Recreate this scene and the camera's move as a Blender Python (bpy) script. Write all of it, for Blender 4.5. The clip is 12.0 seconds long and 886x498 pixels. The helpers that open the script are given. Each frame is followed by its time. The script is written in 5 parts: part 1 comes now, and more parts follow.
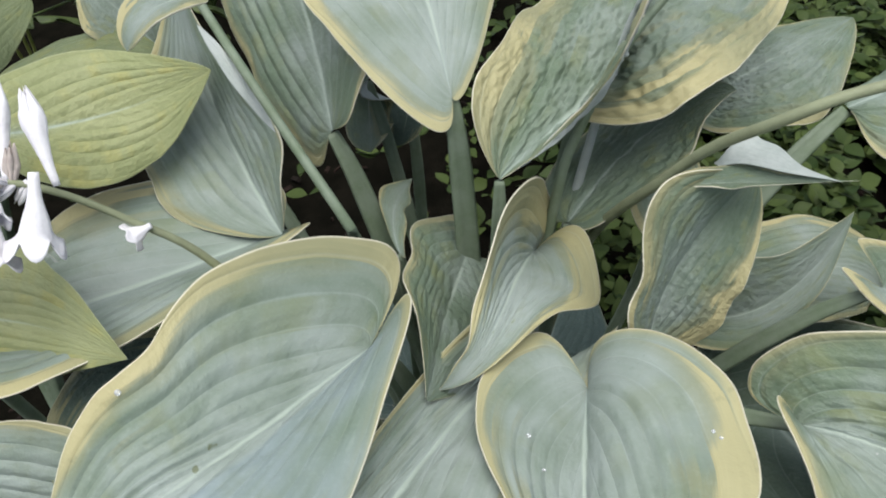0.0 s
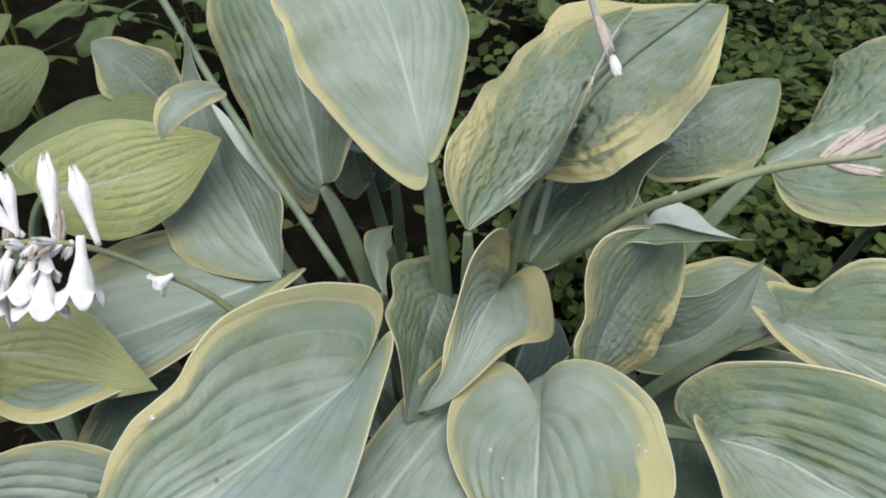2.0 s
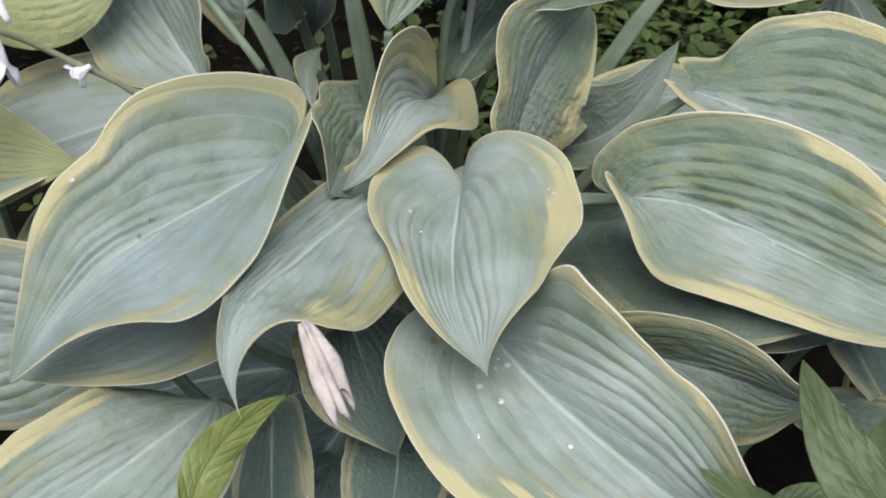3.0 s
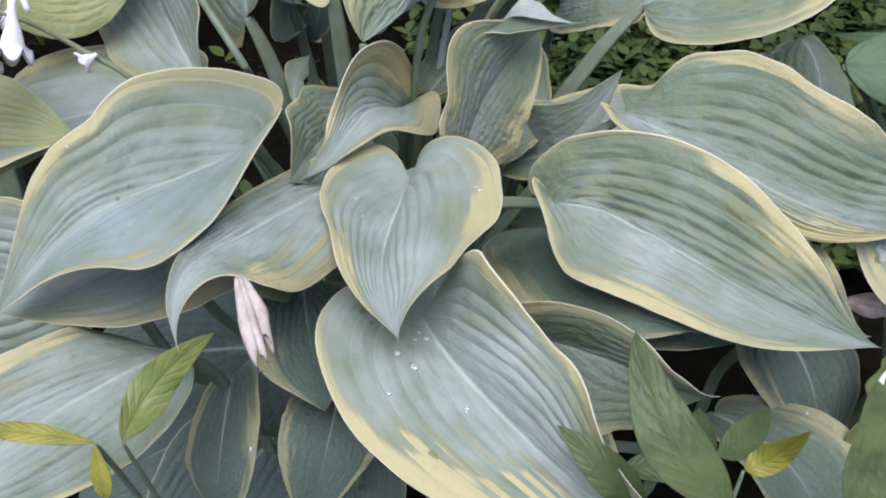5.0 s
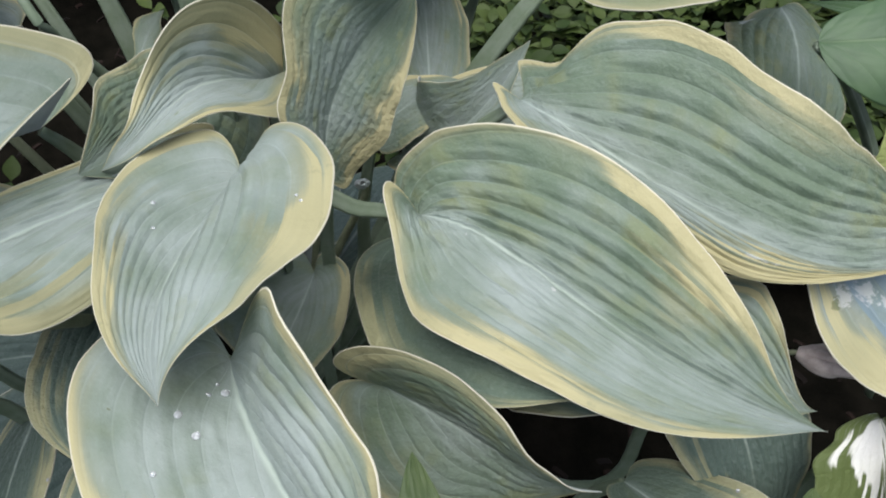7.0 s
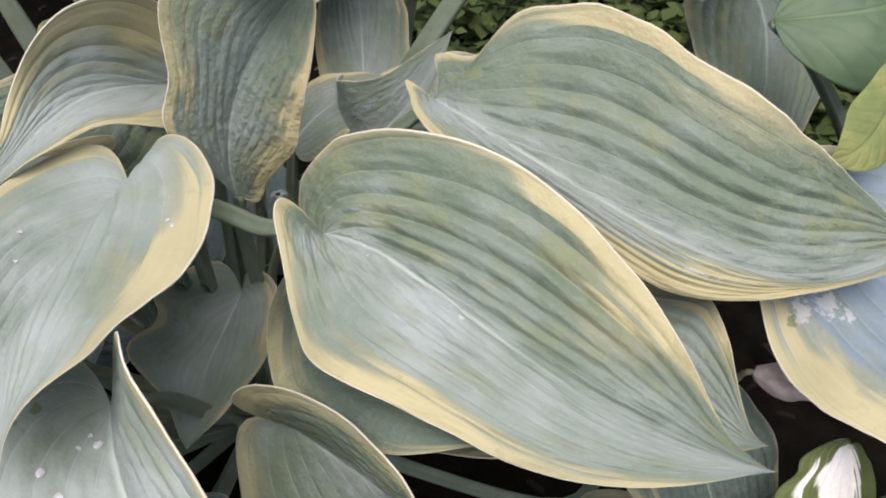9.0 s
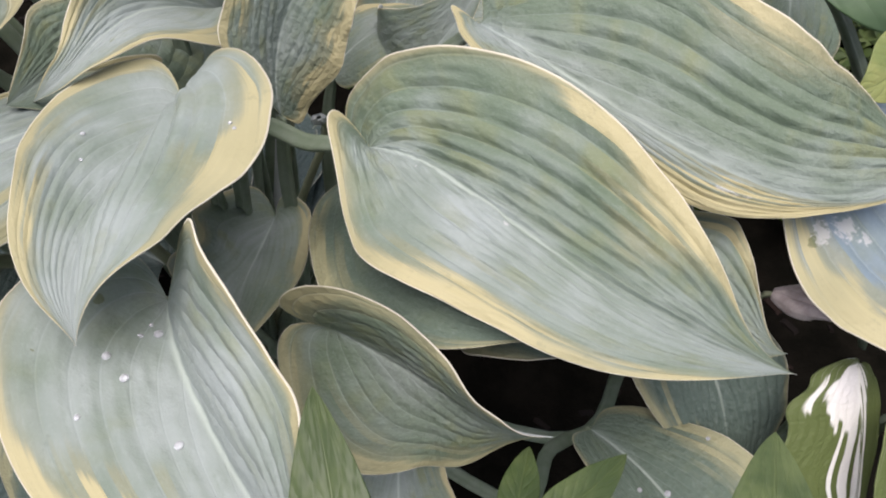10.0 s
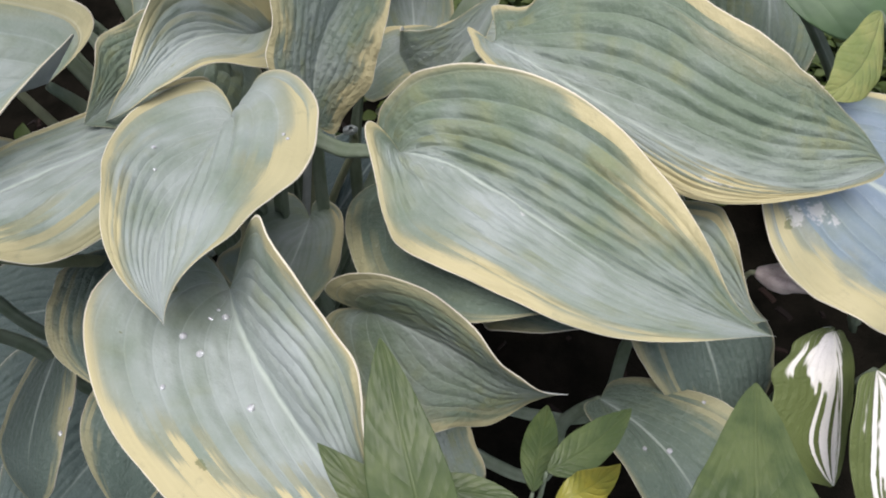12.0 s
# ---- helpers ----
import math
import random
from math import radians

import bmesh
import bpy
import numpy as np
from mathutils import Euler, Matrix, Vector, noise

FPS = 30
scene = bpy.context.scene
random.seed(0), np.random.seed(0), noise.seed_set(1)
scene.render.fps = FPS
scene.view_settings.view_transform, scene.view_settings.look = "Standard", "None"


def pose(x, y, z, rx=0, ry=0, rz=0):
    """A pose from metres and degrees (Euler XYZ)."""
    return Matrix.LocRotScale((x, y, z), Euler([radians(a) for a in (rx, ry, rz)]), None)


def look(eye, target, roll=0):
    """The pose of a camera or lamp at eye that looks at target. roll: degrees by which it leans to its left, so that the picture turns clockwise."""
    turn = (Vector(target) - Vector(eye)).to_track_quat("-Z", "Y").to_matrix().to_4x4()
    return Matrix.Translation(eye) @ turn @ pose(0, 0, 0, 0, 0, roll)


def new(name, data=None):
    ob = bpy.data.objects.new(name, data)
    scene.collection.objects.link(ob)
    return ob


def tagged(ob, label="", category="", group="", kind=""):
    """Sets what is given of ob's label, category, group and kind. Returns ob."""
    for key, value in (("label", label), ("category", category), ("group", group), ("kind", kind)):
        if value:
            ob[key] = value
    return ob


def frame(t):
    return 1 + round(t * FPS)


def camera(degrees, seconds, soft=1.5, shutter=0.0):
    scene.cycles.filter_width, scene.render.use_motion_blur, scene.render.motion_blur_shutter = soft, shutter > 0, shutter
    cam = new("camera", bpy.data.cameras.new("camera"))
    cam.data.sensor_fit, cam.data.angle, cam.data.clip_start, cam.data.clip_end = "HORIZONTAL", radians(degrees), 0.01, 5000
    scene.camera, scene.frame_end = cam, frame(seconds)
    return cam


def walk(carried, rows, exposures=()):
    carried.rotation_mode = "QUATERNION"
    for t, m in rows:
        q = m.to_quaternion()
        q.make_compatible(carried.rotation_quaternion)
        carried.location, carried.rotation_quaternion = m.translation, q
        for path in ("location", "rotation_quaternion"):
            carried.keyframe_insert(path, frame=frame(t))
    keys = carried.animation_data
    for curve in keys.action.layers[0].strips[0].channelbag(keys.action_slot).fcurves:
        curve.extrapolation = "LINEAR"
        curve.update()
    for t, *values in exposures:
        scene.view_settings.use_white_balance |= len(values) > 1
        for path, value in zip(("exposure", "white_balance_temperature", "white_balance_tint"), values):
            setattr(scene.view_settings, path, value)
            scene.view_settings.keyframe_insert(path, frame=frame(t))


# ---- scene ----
cam = camera(61.1, 12.0, soft=2.0)
EYE, TILT = 0.85, -48.0
ROWS = [
    (0, 0.0041, -0.0016, 0.002, 0.395, -0.031, -0.04),
    (0.5, 0.0087, -0.0598, -0.0453, -3.819, -0.672, 1.808),
    (1, 0.019, -0.0521, -0.0596, -2.069, 0.707, 0.277),
    (1.5, 0.0122, -0.0621, -0.0166, 0.132, 4.228, -1.47),
    (2, 0.0062, -0.085, 0.0233, -1.226, 0.974, 0.12),
    (2.5, 0.0195, -0.076, -0.0703, -3.05, -2.935, 3.631),
    (2.8, 0.0335, -0.0823, -0.0869, -2.815, -2.824, 3.524),
    (3, 0.0455, -0.1016, -0.1018, -2.541, -2.275, 3.291),
    (3.2, 0.0689, -0.113, -0.1072, -1.994, -2.463, 1.167),
    (4.8, 0.11, -0.1612, -0.1427, 0.388, -0.957, -1.776),
    (5, 0.1111, -0.1694, -0.1292, 0.004, -0.242, -1.195),
    (5.4, 0.1079, -0.2047, -0.1185, 1.362, 1.745, 0.531),
    (5.5, 0.1047, -0.2058, -0.1151, 1.264, 1.211, -0.127),
    (6, 0.1067, -0.1652, -0.1188, 0.962, -1.52, -1.706),
    (6.5, 0.1826, -0.0893, -0.0949, -0.575, -0.263, -2.505),
    (6.6, 0.1985, -0.0734, -0.0907, 0.116, -1.238, -2.856),
    (6.7, 0.2058, -0.0615, -0.0892, 0.491, -1.946, -3.07),
    (8.3, 0.2523, 0.0249, -0.0751, 4.178, -5.904, -2.182),
    (8.5, 0.2556, 0.0342, -0.0664, 4.323, -5.586, -3.05),
    (8.6, 0.2597, 0.0333, -0.0633, 3.773, -5.016, -2.805),
    (9, 0.2766, 0.016, -0.0715, 2.251, -4.34, -1.011),
    (9.5, 0.2686, -0.0027, -0.0901, 1.405, -4.568, -1.399),
    (10, 0.2516, -0.0089, -0.1024, 1.783, -6.364, -2.951),
    (10.5, 0.2373, -0.006, -0.102, 2.492, -5.41, -2.462),
    (11, 0.255, -0.0255, -0.11, 0.492, -4.612, 0.794),
    (11.5, 0.2533, -0.0446, -0.117, 1.265, -6.711, 0.559),
    (11.8, 0.2468, -0.059, -0.1135, 2.613, -5.881, 0.403),
    (12, 0.241, -0.0716, -0.1082, 1.934, -5.614, -1.469),
]
walk(cam, [(t, pose(0, 0, EYE, TILT) @ pose(x, y, z, 90 + pitch, roll, yaw)) for t, x, y, z, yaw, pitch, roll in ROWS],
     ((0.0, 0.87, 6500, 8), (1.0, 0.87, 6500, 10), (1.5, 0.79, 6380, 13), (2.0, 0.77, 6650, 5), (2.5, 0.86, 6600, 6), (2.8, 0.87, 6500, 10), (5.0, 0.95, 6100, 17), (6.0, 0.9, 6400, 12), (6.7, 0.9, 6300, 11), (8.3, 1.03, 6500, 19), (9.0, 1.05, 6600, 22), (10.5, 1.0, 6600, 21), (11.5, 0.94, 6500, 19), (12.0, 0.97, 6500, 19)))


# ---- world and light ----
world = bpy.data.worlds.new("sky")
scene.world = world
world.use_nodes = True
wn, wl = world.node_tree.nodes, world.node_tree.links
sky = wn.new("ShaderNodeTexSky")
sky.sky_type = "NISHITA"
sky.sun_disc = False
sky.sun_elevation = radians(55)
sky.sun_rotation = radians(260)
sky.air_density = 1.0
sky.dust_density = 1.5
grey = wn.new("ShaderNodeHueSaturation")
grey.inputs["Saturation"].default_value = 0.5
wl.new(sky.outputs["Color"], grey.inputs["Color"])
wl.new(grey.outputs["Color"], wn["Background"].inputs["Color"])
wn["Background"].inputs["Strength"].default_value = 0.105
lamp = new("sun", bpy.data.lights.new("sun", "SUN"))
lamp.data.energy, lamp.data.angle, lamp.data.color = 2.15, radians(48), (1.0, 0.97, 0.92)
lamp.matrix_world = look((0.1, -0.2, 2.6), (0, 0.3, 0))


# ---- materials ----
class Nodes:
    """A small helper that strings shader nodes together."""

    def __init__(self, name):
        self.mat = bpy.data.materials.new(name)
        self.mat.use_nodes = True
        self.tree = self.mat.node_tree
        self.bsdf = self.tree.nodes["Principled BSDF"]

    def put(self, socket, value):
        if isinstance(value, bpy.types.NodeSocket):
            self.tree.links.new(value, socket)
        else:
            socket.default_value = value

    def math(self, op, a, b=0.0, c=0.0, clamp=False):
        n = self.tree.nodes.new("ShaderNodeMath")
        n.operation, n.use_clamp = op, clamp
        for i, v in enumerate((a, b, c)):
            self.put(n.inputs[i], v)
        return n.outputs[0]

    def step(self, x, lo, hi):
        n = self.tree.nodes.new("ShaderNodeMapRange")
        n.interpolation_type = "SMOOTHSTEP"
        self.put(n.inputs[0], x)
        self.put(n.inputs[1], lo)
        self.put(n.inputs[2], hi)
        return n.outputs[0]

    def mix(self, f, a, b, kind="MIX"):
        n = self.tree.nodes.new("ShaderNodeMix")
        n.data_type, n.blend_type = "RGBA", kind
        self.put(n.inputs[0], f)
        self.put(n.inputs[6], (*a, 1) if isinstance(a, tuple) else a)
        self.put(n.inputs[7], (*b, 1) if isinstance(b, tuple) else b)
        return n.outputs[2]

    def noise(self, vec, scale, detail=2.0, rough=0.5):
        n = self.tree.nodes.new("ShaderNodeTexNoise")
        n.inputs["Scale"].default_value, n.inputs["Detail"].default_value, n.inputs["Roughness"].default_value = scale, detail, rough
        if vec is not None:
            self.put(n.inputs["Vector"], vec)
        return n.outputs["Fac"]

    def xyz(self, x, y, z):
        n = self.tree.nodes.new("ShaderNodeCombineXYZ")
        for i, v in enumerate((x, y, z)):
            self.put(n.inputs[i], v)
        return n.outputs[0]

    def place(self):
        n = self.tree.nodes.new("ShaderNodeNewGeometry")
        return n.outputs["Position"]

    def island(self):
        return self.tree.nodes.new("ShaderNodeNewGeometry").outputs["Random Per Island"]

    def chance(self):
        return self.tree.nodes.new("ShaderNodeObjectInfo").outputs["Random"]

    def across(self):
        """The place on a blade: v from -1 to 1 across, u from 0 at the base to 1 at the tip."""
        n = self.tree.nodes.new("ShaderNodeUVMap")
        n.uv_map = "blade"
        s = self.tree.nodes.new("ShaderNodeSeparateXYZ")
        self.put(s.inputs[0], n.outputs[0])
        return self.math("MULTIPLY_ADD", s.outputs[0], 2.0, -1.0), s.outputs[1]

    def marks(self):
        n = self.tree.nodes.new("ShaderNodeAttribute")
        n.attribute_name = "marks"
        s = self.tree.nodes.new("ShaderNodeSeparateColor")
        self.put(s.inputs[0], n.outputs["Color"])
        return (*s.outputs[:3], n.outputs["Alpha"])

    def wax_light(self):
        n = self.tree.nodes.new("ShaderNodeAttribute")
        n.attribute_name = "wax_light"
        return n.outputs["Fac"]

    def bump(self, height, strength, distance):
        n = self.tree.nodes.new("ShaderNodeBump")
        n.inputs["Strength"].default_value, n.inputs["Distance"].default_value = strength, distance
        self.put(n.inputs["Height"], height)
        self.put(self.bsdf.inputs["Normal"], n.outputs[0])

    def done(self, color, rough, spec=0.5):
        self.put(self.bsdf.inputs["Base Color"], color)
        self.put(self.bsdf.inputs["Roughness"], rough)
        self.put(self.bsdf.inputs["Specular IOR Level"], spec)
        return self.mat


def blade_material(name, blue, green, margin, rim, veins=8.0, white=False):
    """A ribbed plantain-lily blade: waxy centre, feathered margin that follows the veins, thin pale rim."""
    k = Nodes(name)
    v, u = k.across()
    av = k.math("ABSOLUTE", v)
    seed = k.math("MULTIPLY", k.chance(), 37.0)
    side = k.math("SIGN", v)
    m = k.marks()
    key = k.math("ADD", seed, side)
    inv = k.math("SUBTRACT", 1.0, av)
    leave = k.math("MULTIPLY_ADD", k.math("POWER", k.math("SUBTRACT", 1.0, u, clamp=True), 1.8), -0.66, 0.66)
    q = k.math("ADD", k.math("SUBTRACT", av, k.math("MULTIPLY", k.math("POWER", inv, 1.6), leave)), k.math("MULTIPLY_ADD", u, -0.28, 0.94))
    # streaks run along the veins, so they are long in u and short across
    streak = k.noise(k.xyz(k.math("MULTIPLY", q, 7.0), k.math("MULTIPLY", u, 2.4), key), 1.4, 2.0, 0.5)
    fine = k.noise(k.xyz(k.math("MULTIPLY", q, 34.0), k.math("MULTIPLY", u, 3.5), key), 1.4, 3.0, 0.6)
    # each strip between two veins carries the margin in by its own length, with a soft start and end
    bent = k.math("ADD", k.math("MULTIPLY", q, veins * 2.0), k.math("MULTIPLY", fine, 0.35))
    strip = k.math("FLOOR", bent)
    own = k.tree.nodes.new("ShaderNodeTexWhiteNoise")
    own.noise_dimensions = "2D"
    k.put(own.inputs["Vector"], k.xyz(strip, key, 0.0))
    along = k.math("ADD", k.math("MULTIPLY", u, 3.2), k.math("MULTIPLY", own.outputs["Value"], 0.5))
    slow = k.noise(k.xyz(key, along, 3.0), 1.0, 2.0, 0.6)
    broad = k.noise(k.xyz(k.math("ADD", key, 11.0), k.math("MULTIPLY", u, 2.3), 1.0), 1.0, 1.0, 0.5)
    wob = k.math("ADD", k.math("MULTIPLY", k.math("SUBTRACT", slow, 0.5), 4.6), k.math("MULTIPLY", k.math("SUBTRACT", fine, 0.5), 0.7))
    wob = k.math("ADD", wob, k.math("MULTIPLY", k.math("SUBTRACT", broad, 0.5), 1.6))
    wob = k.math("MULTIPLY_ADD", wob, 0.6 if white else 1.5, -0.1)
    wob = k.math("MINIMUM", k.math("MAXIMUM", wob, -1.15), 2.4)
    edge = k.math("SUBTRACT", 1.0, av)
    finger = k.math("ADD", k.math("MULTIPLY_ADD", wob, 0.40, 0.45), k.math("MULTIPLY", own.outputs["Value"], 1.1))
    wide = k.math("MULTIPLY", m[0], k.math("MAXIMUM", finger, 0.55))
    wide = k.math("ADD", wide, k.math("MULTIPLY", k.step(m[0], 0.0, 0.05), k.math("MULTIPLY", wob, 0.03)))
    inm = k.step(k.math("SUBTRACT", wide, edge), -0.035, 0.045)
    halo = k.step(k.math("SUBTRACT", k.math("MULTIPLY", wide, 1.6), edge), -0.10, 0.09)
    # waxy centre: silvery along the midrib and towards the tip, greener on the shoulders
    cloud = k.noise(k.place(), 24.0, 2.0, 0.5)
    drift = k.noise(k.place(), 13.0, 2.0, 0.5)
    tone = k.math("ADD", k.math("MULTIPLY", cloud, 0.68), k.math("MULTIPLY", streak, 0.32))
    tone = k.math("ADD", tone, k.math("ADD", k.math("MULTIPLY", drift, 0.45), k.math("MULTIPLY", av, 0.22)))
    # wax also stands in for light: raised values brighten leaves in too deep shade
    tone = k.math("SUBTRACT", tone, k.math("MULTIPLY", k.wax_light(), 0.42))
    silver = k.mix(k.step(k.wax_light(), 0.9, 1.0), blue, (blue[0] * 0.62, blue[1] * 0.72, blue[2] * 0.92))
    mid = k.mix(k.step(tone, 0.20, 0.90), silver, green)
    leafy = margin if white else green
    if not white:
        # values under zero darken low inner leaves, standing in for the shade there
        mid = k.mix(k.step(k.wax_light(), 0.1, -0.5), mid, (green[0] * 0.66, green[1] * 0.70, green[2] * 0.88))
        # each strip between two veins has its own stretches of olive
        patch = k.noise(k.xyz(k.math("MULTIPLY", k.math("FLOOR", k.math("ADD", k.math("MULTIPLY", q, veins), k.math("MULTIPLY", fine, 0.15))), 7.3), k.math("MULTIPLY", u, 6.5), k.math("ADD", key, 5.0)), 1.0, 3.0, 0.6)
        olive = k.math("MULTIPLY", k.step(patch, 0.48, 0.70), k.math("MULTIPLY", k.math("MULTIPLY", k.step(k.wax_light(), -0.3, 0.1), k.math("MULTIPLY_ADD", k.wax_light(), -0.75, 1.0, clamp=True)), k.step(av, 0.05, 0.45)))
        mid = k.mix(olive, mid, (green[0] * 1.45, green[1] * 1.22, green[2] * 0.9))
    lime = tuple(0.5 * g + 0.5 * y * 0.75 for g, y in zip(leafy, margin))
    mid = k.mix(k.math("MULTIPLY", halo, 0.0 if white else 0.65), mid, lime)
    grain = k.noise(k.place(), 420.0, 3.0, 0.65)
    mid = k.mix(k.math("MULTIPLY", k.step(grain, 0.45, 0.75), 0.07), mid, tuple(min(1, c * 1.5) for c in blue))
    # the wax is rubbed off in a few darker flecks
    fleck = k.noise(k.place(), 95.0, 4.0, 0.7)
    mid = k.mix(k.math("MULTIPLY", k.step(fleck, 0.60, 0.72), 0.18), mid, tuple(c * 0.62 for c in green))
    scuff = k.noise(k.xyz(k.math("MULTIPLY", q, 9.0), k.math("MULTIPLY", u, 16.0), key), 1.0, 4.0, 0.7)
    mid = k.mix(k.math("MULTIPLY", k.step(scuff, 0.55, 0.75), 0.16), mid, tuple(min(1, c * 1.4) for c in blue))
    pale = k.mix(m[1], margin, tuple(0.5 * a + 0.5 * b for a, b in zip(margin, leafy)))
    pale = k.mix(k.math("MULTIPLY", k.step(broad, 0.56, 0.36), 0.8), pale, lime)
    pale = k.mix(k.math("MULTIPLY", k.step(fine, 0.35, 0.75), 0.15), pale, tuple(min(1.0, c * 1.15) for c in margin))
    pale = k.mix(k.math("MULTIPLY", k.step(fleck, 0.58, 0.75), 0.45), pale, lime)
    col = k.mix(inm, mid, pale)
    # veins: thin lines in the grooves, a strong pale midrib near the base
    wave = k.math("ABSOLUTE", k.math("SINE", k.math("MULTIPLY", q, math.pi * veins)))
    line = k.math("SUBTRACT", 1.0, k.step(wave, 0.0, 0.2))
    ray = k.math("MULTIPLY", line, k.math("SUBTRACT", 1.0, k.step(k.math("ADD", u, k.math("MULTIPLY", av, 0.3)), 0.25, 0.75)))
    col = k.mix(k.math("MULTIPLY", ray, 0.2), col, tuple(min(1, c * 1.35) for c in blue))
    rib = k.math("SUBTRACT", 1.0, k.step(k.math("MULTIPLY", av, k.math("ADD", 0.6, k.math("MULTIPLY", u, 2.4))), 0.006, 0.05))
    rib = k.math("MULTIPLY", rib, k.math("SUBTRACT", 1.0, k.step(u, 0.25, 0.85)))
    col = k.mix(k.math("MULTIPLY", rib, 0.7), col, (0.36, 0.42, 0.36) if not white else (0.7, 0.7, 0.6))
    near = k.math("SUBTRACT", 1.0, k.step(k.math("ADD", k.math("MULTIPLY", u, 1.3), k.math("MULTIPLY", av, 1.3)), 0.05, 0.5))
    col = k.mix(k.math("MULTIPLY", near, 0.35), col, (0.30, 0.36, 0.34) if not white else (0.75, 0.75, 0.68))
    col = k.mix(k.math("MULTIPLY", k.math("SUBTRACT", 1.0, k.step(edge, 0.002, 0.012)), 0.75), col, rim)
    # brown and dull-green blemishes where the marks ask for them
    spot = k.step(k.math("SUBTRACT", k.math("ADD", m[2], k.math("MULTIPLY", k.noise(k.place(), 160.0, 4.0, 0.7), 0.5)), 1.0), -0.02, 0.06)
    col = k.mix(k.math("MULTIPLY", spot, 0.75), col, (0.10, 0.115, 0.05))
    chew = k.step(k.math("SUBTRACT", k.math("ADD", m[3], k.math("MULTIPLY", k.noise(k.place(), 330.0, 4.0, 0.7), 0.9)), 1.2), -0.02, 0.06)
    col = k.mix(k.math("MULTIPLY", chew, 0.5), col, (0.50, 0.50, 0.48))
    wrinkle = k.noise(k.xyz(k.math("MULTIPLY", q, 7.0), k.math("MULTIPLY", u, 30.0), key), 1.0, 4.0, 0.6)
    h = k.math("ADD", k.math("MULTIPLY", grain, 0.12), k.math("MULTIPLY", wrinkle, k.math("MULTIPLY_ADD", k.wax_light(), -1.3, 1.6)))
    k.bump(k.math("SUBTRACT", h, k.math("MULTIPLY", line, 0.12)), 0.5, 0.0034)
    return k.done(col, k.math("ADD", 0.45, k.math("MULTIPLY", cloud, 0.25)), 0.26)


def plain_leaf_material(name, light, dark, rib, rough=0.5, veins=9.0):
    """A smooth green leaf with a midrib and side veins that run out obliquely."""
    k = Nodes(name)
    v, u = k.across()
    av = k.math("ABSOLUTE", v)
    t = k.noise(k.place(), 45.0, 4.0, 0.6)
    col = k.mix(k.step(t, 0.35, 0.68), dark, light)
    col = k.mix(k.math("MULTIPLY", k.chance(), 0.35), col, tuple(0.5 * (a + b) for a, b in zip(light, dark)))
    wave = k.math("ABSOLUTE", k.math("SINE", k.math("MULTIPLY", k.math("SUBTRACT", u, k.math("MULTIPLY", av, 0.22)), math.pi * veins)))
    side = k.math("MULTIPLY", k.math("SUBTRACT", 1.0, k.step(wave, 0.0, 0.16)), k.math("SUBTRACT", 1.0, k.step(av, 0.6, 1.0)))
    mid = k.math("SUBTRACT", 1.0, k.step(av, 0.015, 0.06))
    line = k.math("MAXIMUM", mid, k.math("MULTIPLY", side, 0.25))
    col = k.mix(k.math("MULTIPLY", line, 0.3), col, rib)
    grain = k.noise(k.place(), 380.0, 3.0, 0.6)
    col = k.mix(k.math("MULTIPLY", k.step(grain, 0.5, 0.8), 0.06), col, rib)
    quilt = k.math("MULTIPLY", k.step(wave, 0.0, 0.9), k.step(av, 0.02, 0.3))
    k.bump(k.math("ADD", k.math("MULTIPLY", grain, 0.08), k.math("SUBTRACT", k.math("MULTIPLY", quilt, 0.9), line)), 0.5, 0.0006)
    return k.done(col, rough, 0.35)


def cloudy_material(name, a, b, scale, rough=0.7, spec=0.3, bump=0.0005):
    k = Nodes(name)
    n = k.noise(k.place(), scale, 5.0, 0.62)
    f = k.noise(k.place(), scale * 9, 3.0, 0.6)
    col = k.mix(k.step(n, 0.32, 0.7), a, b)
    col = k.mix(k.math("MULTIPLY", f, 0.3), col, tuple(c * 0.7 for c in a))
    k.bump(f, 0.6, bump)
    return k.done(col, rough, spec)


def island_material(name, a, b, rough=0.6):
    k = Nodes(name)
    n = k.noise(k.place(), 120.0, 3.0, 0.6)
    col = k.mix(k.island(), a, b)
    col = k.mix(k.math("MULTIPLY", n, 0.5), col, tuple(0.6 * c for c in a))
    k.bump(n, 0.4, 0.0008)
    return k.done(col, rough, 0.12)


BLADE = blade_material("glaucous_blade", (0.256, 0.297, 0.278), (0.108, 0.149, 0.100), (0.388, 0.350, 0.190), (0.62, 0.59, 0.49), 5.0)
LIME = blade_material("lime_blade", (0.290, 0.308, 0.165), (0.215, 0.240, 0.112), (0.27, 0.29, 0.135), (0.42, 0.44, 0.27), 4.0)
CREAM = blade_material("cream_blade", (0.72, 0.71, 0.69), (0.68, 0.68, 0.61), (0.088, 0.116, 0.036), (0.17, 0.21, 0.09), 5.0, True)
# greener blade, also darkened in place of the shade at the back
SHADED_GREEN = blade_material("shaded_green_blade", (0.135, 0.160, 0.085), (0.095, 0.120, 0.056), (0.14, 0.16, 0.07), (0.24, 0.26, 0.15), 4.0)
UNDER = cloudy_material("blade_underside", (0.37, 0.40, 0.39), (0.29, 0.33, 0.31), 60.0)
STALK = cloudy_material("leaf_stalk", (0.165, 0.205, 0.150), (0.115, 0.155, 0.095), 55.0, 0.5)
SCAPE = cloudy_material("flower_stalk", (0.24, 0.265, 0.165), (0.19, 0.205, 0.125), 70.0, 0.55)
PETAL = cloudy_material("white_petal", (0.76, 0.75, 0.78), (0.64, 0.62, 0.67), 130.0, 0.55, 0.25, 0.0004)
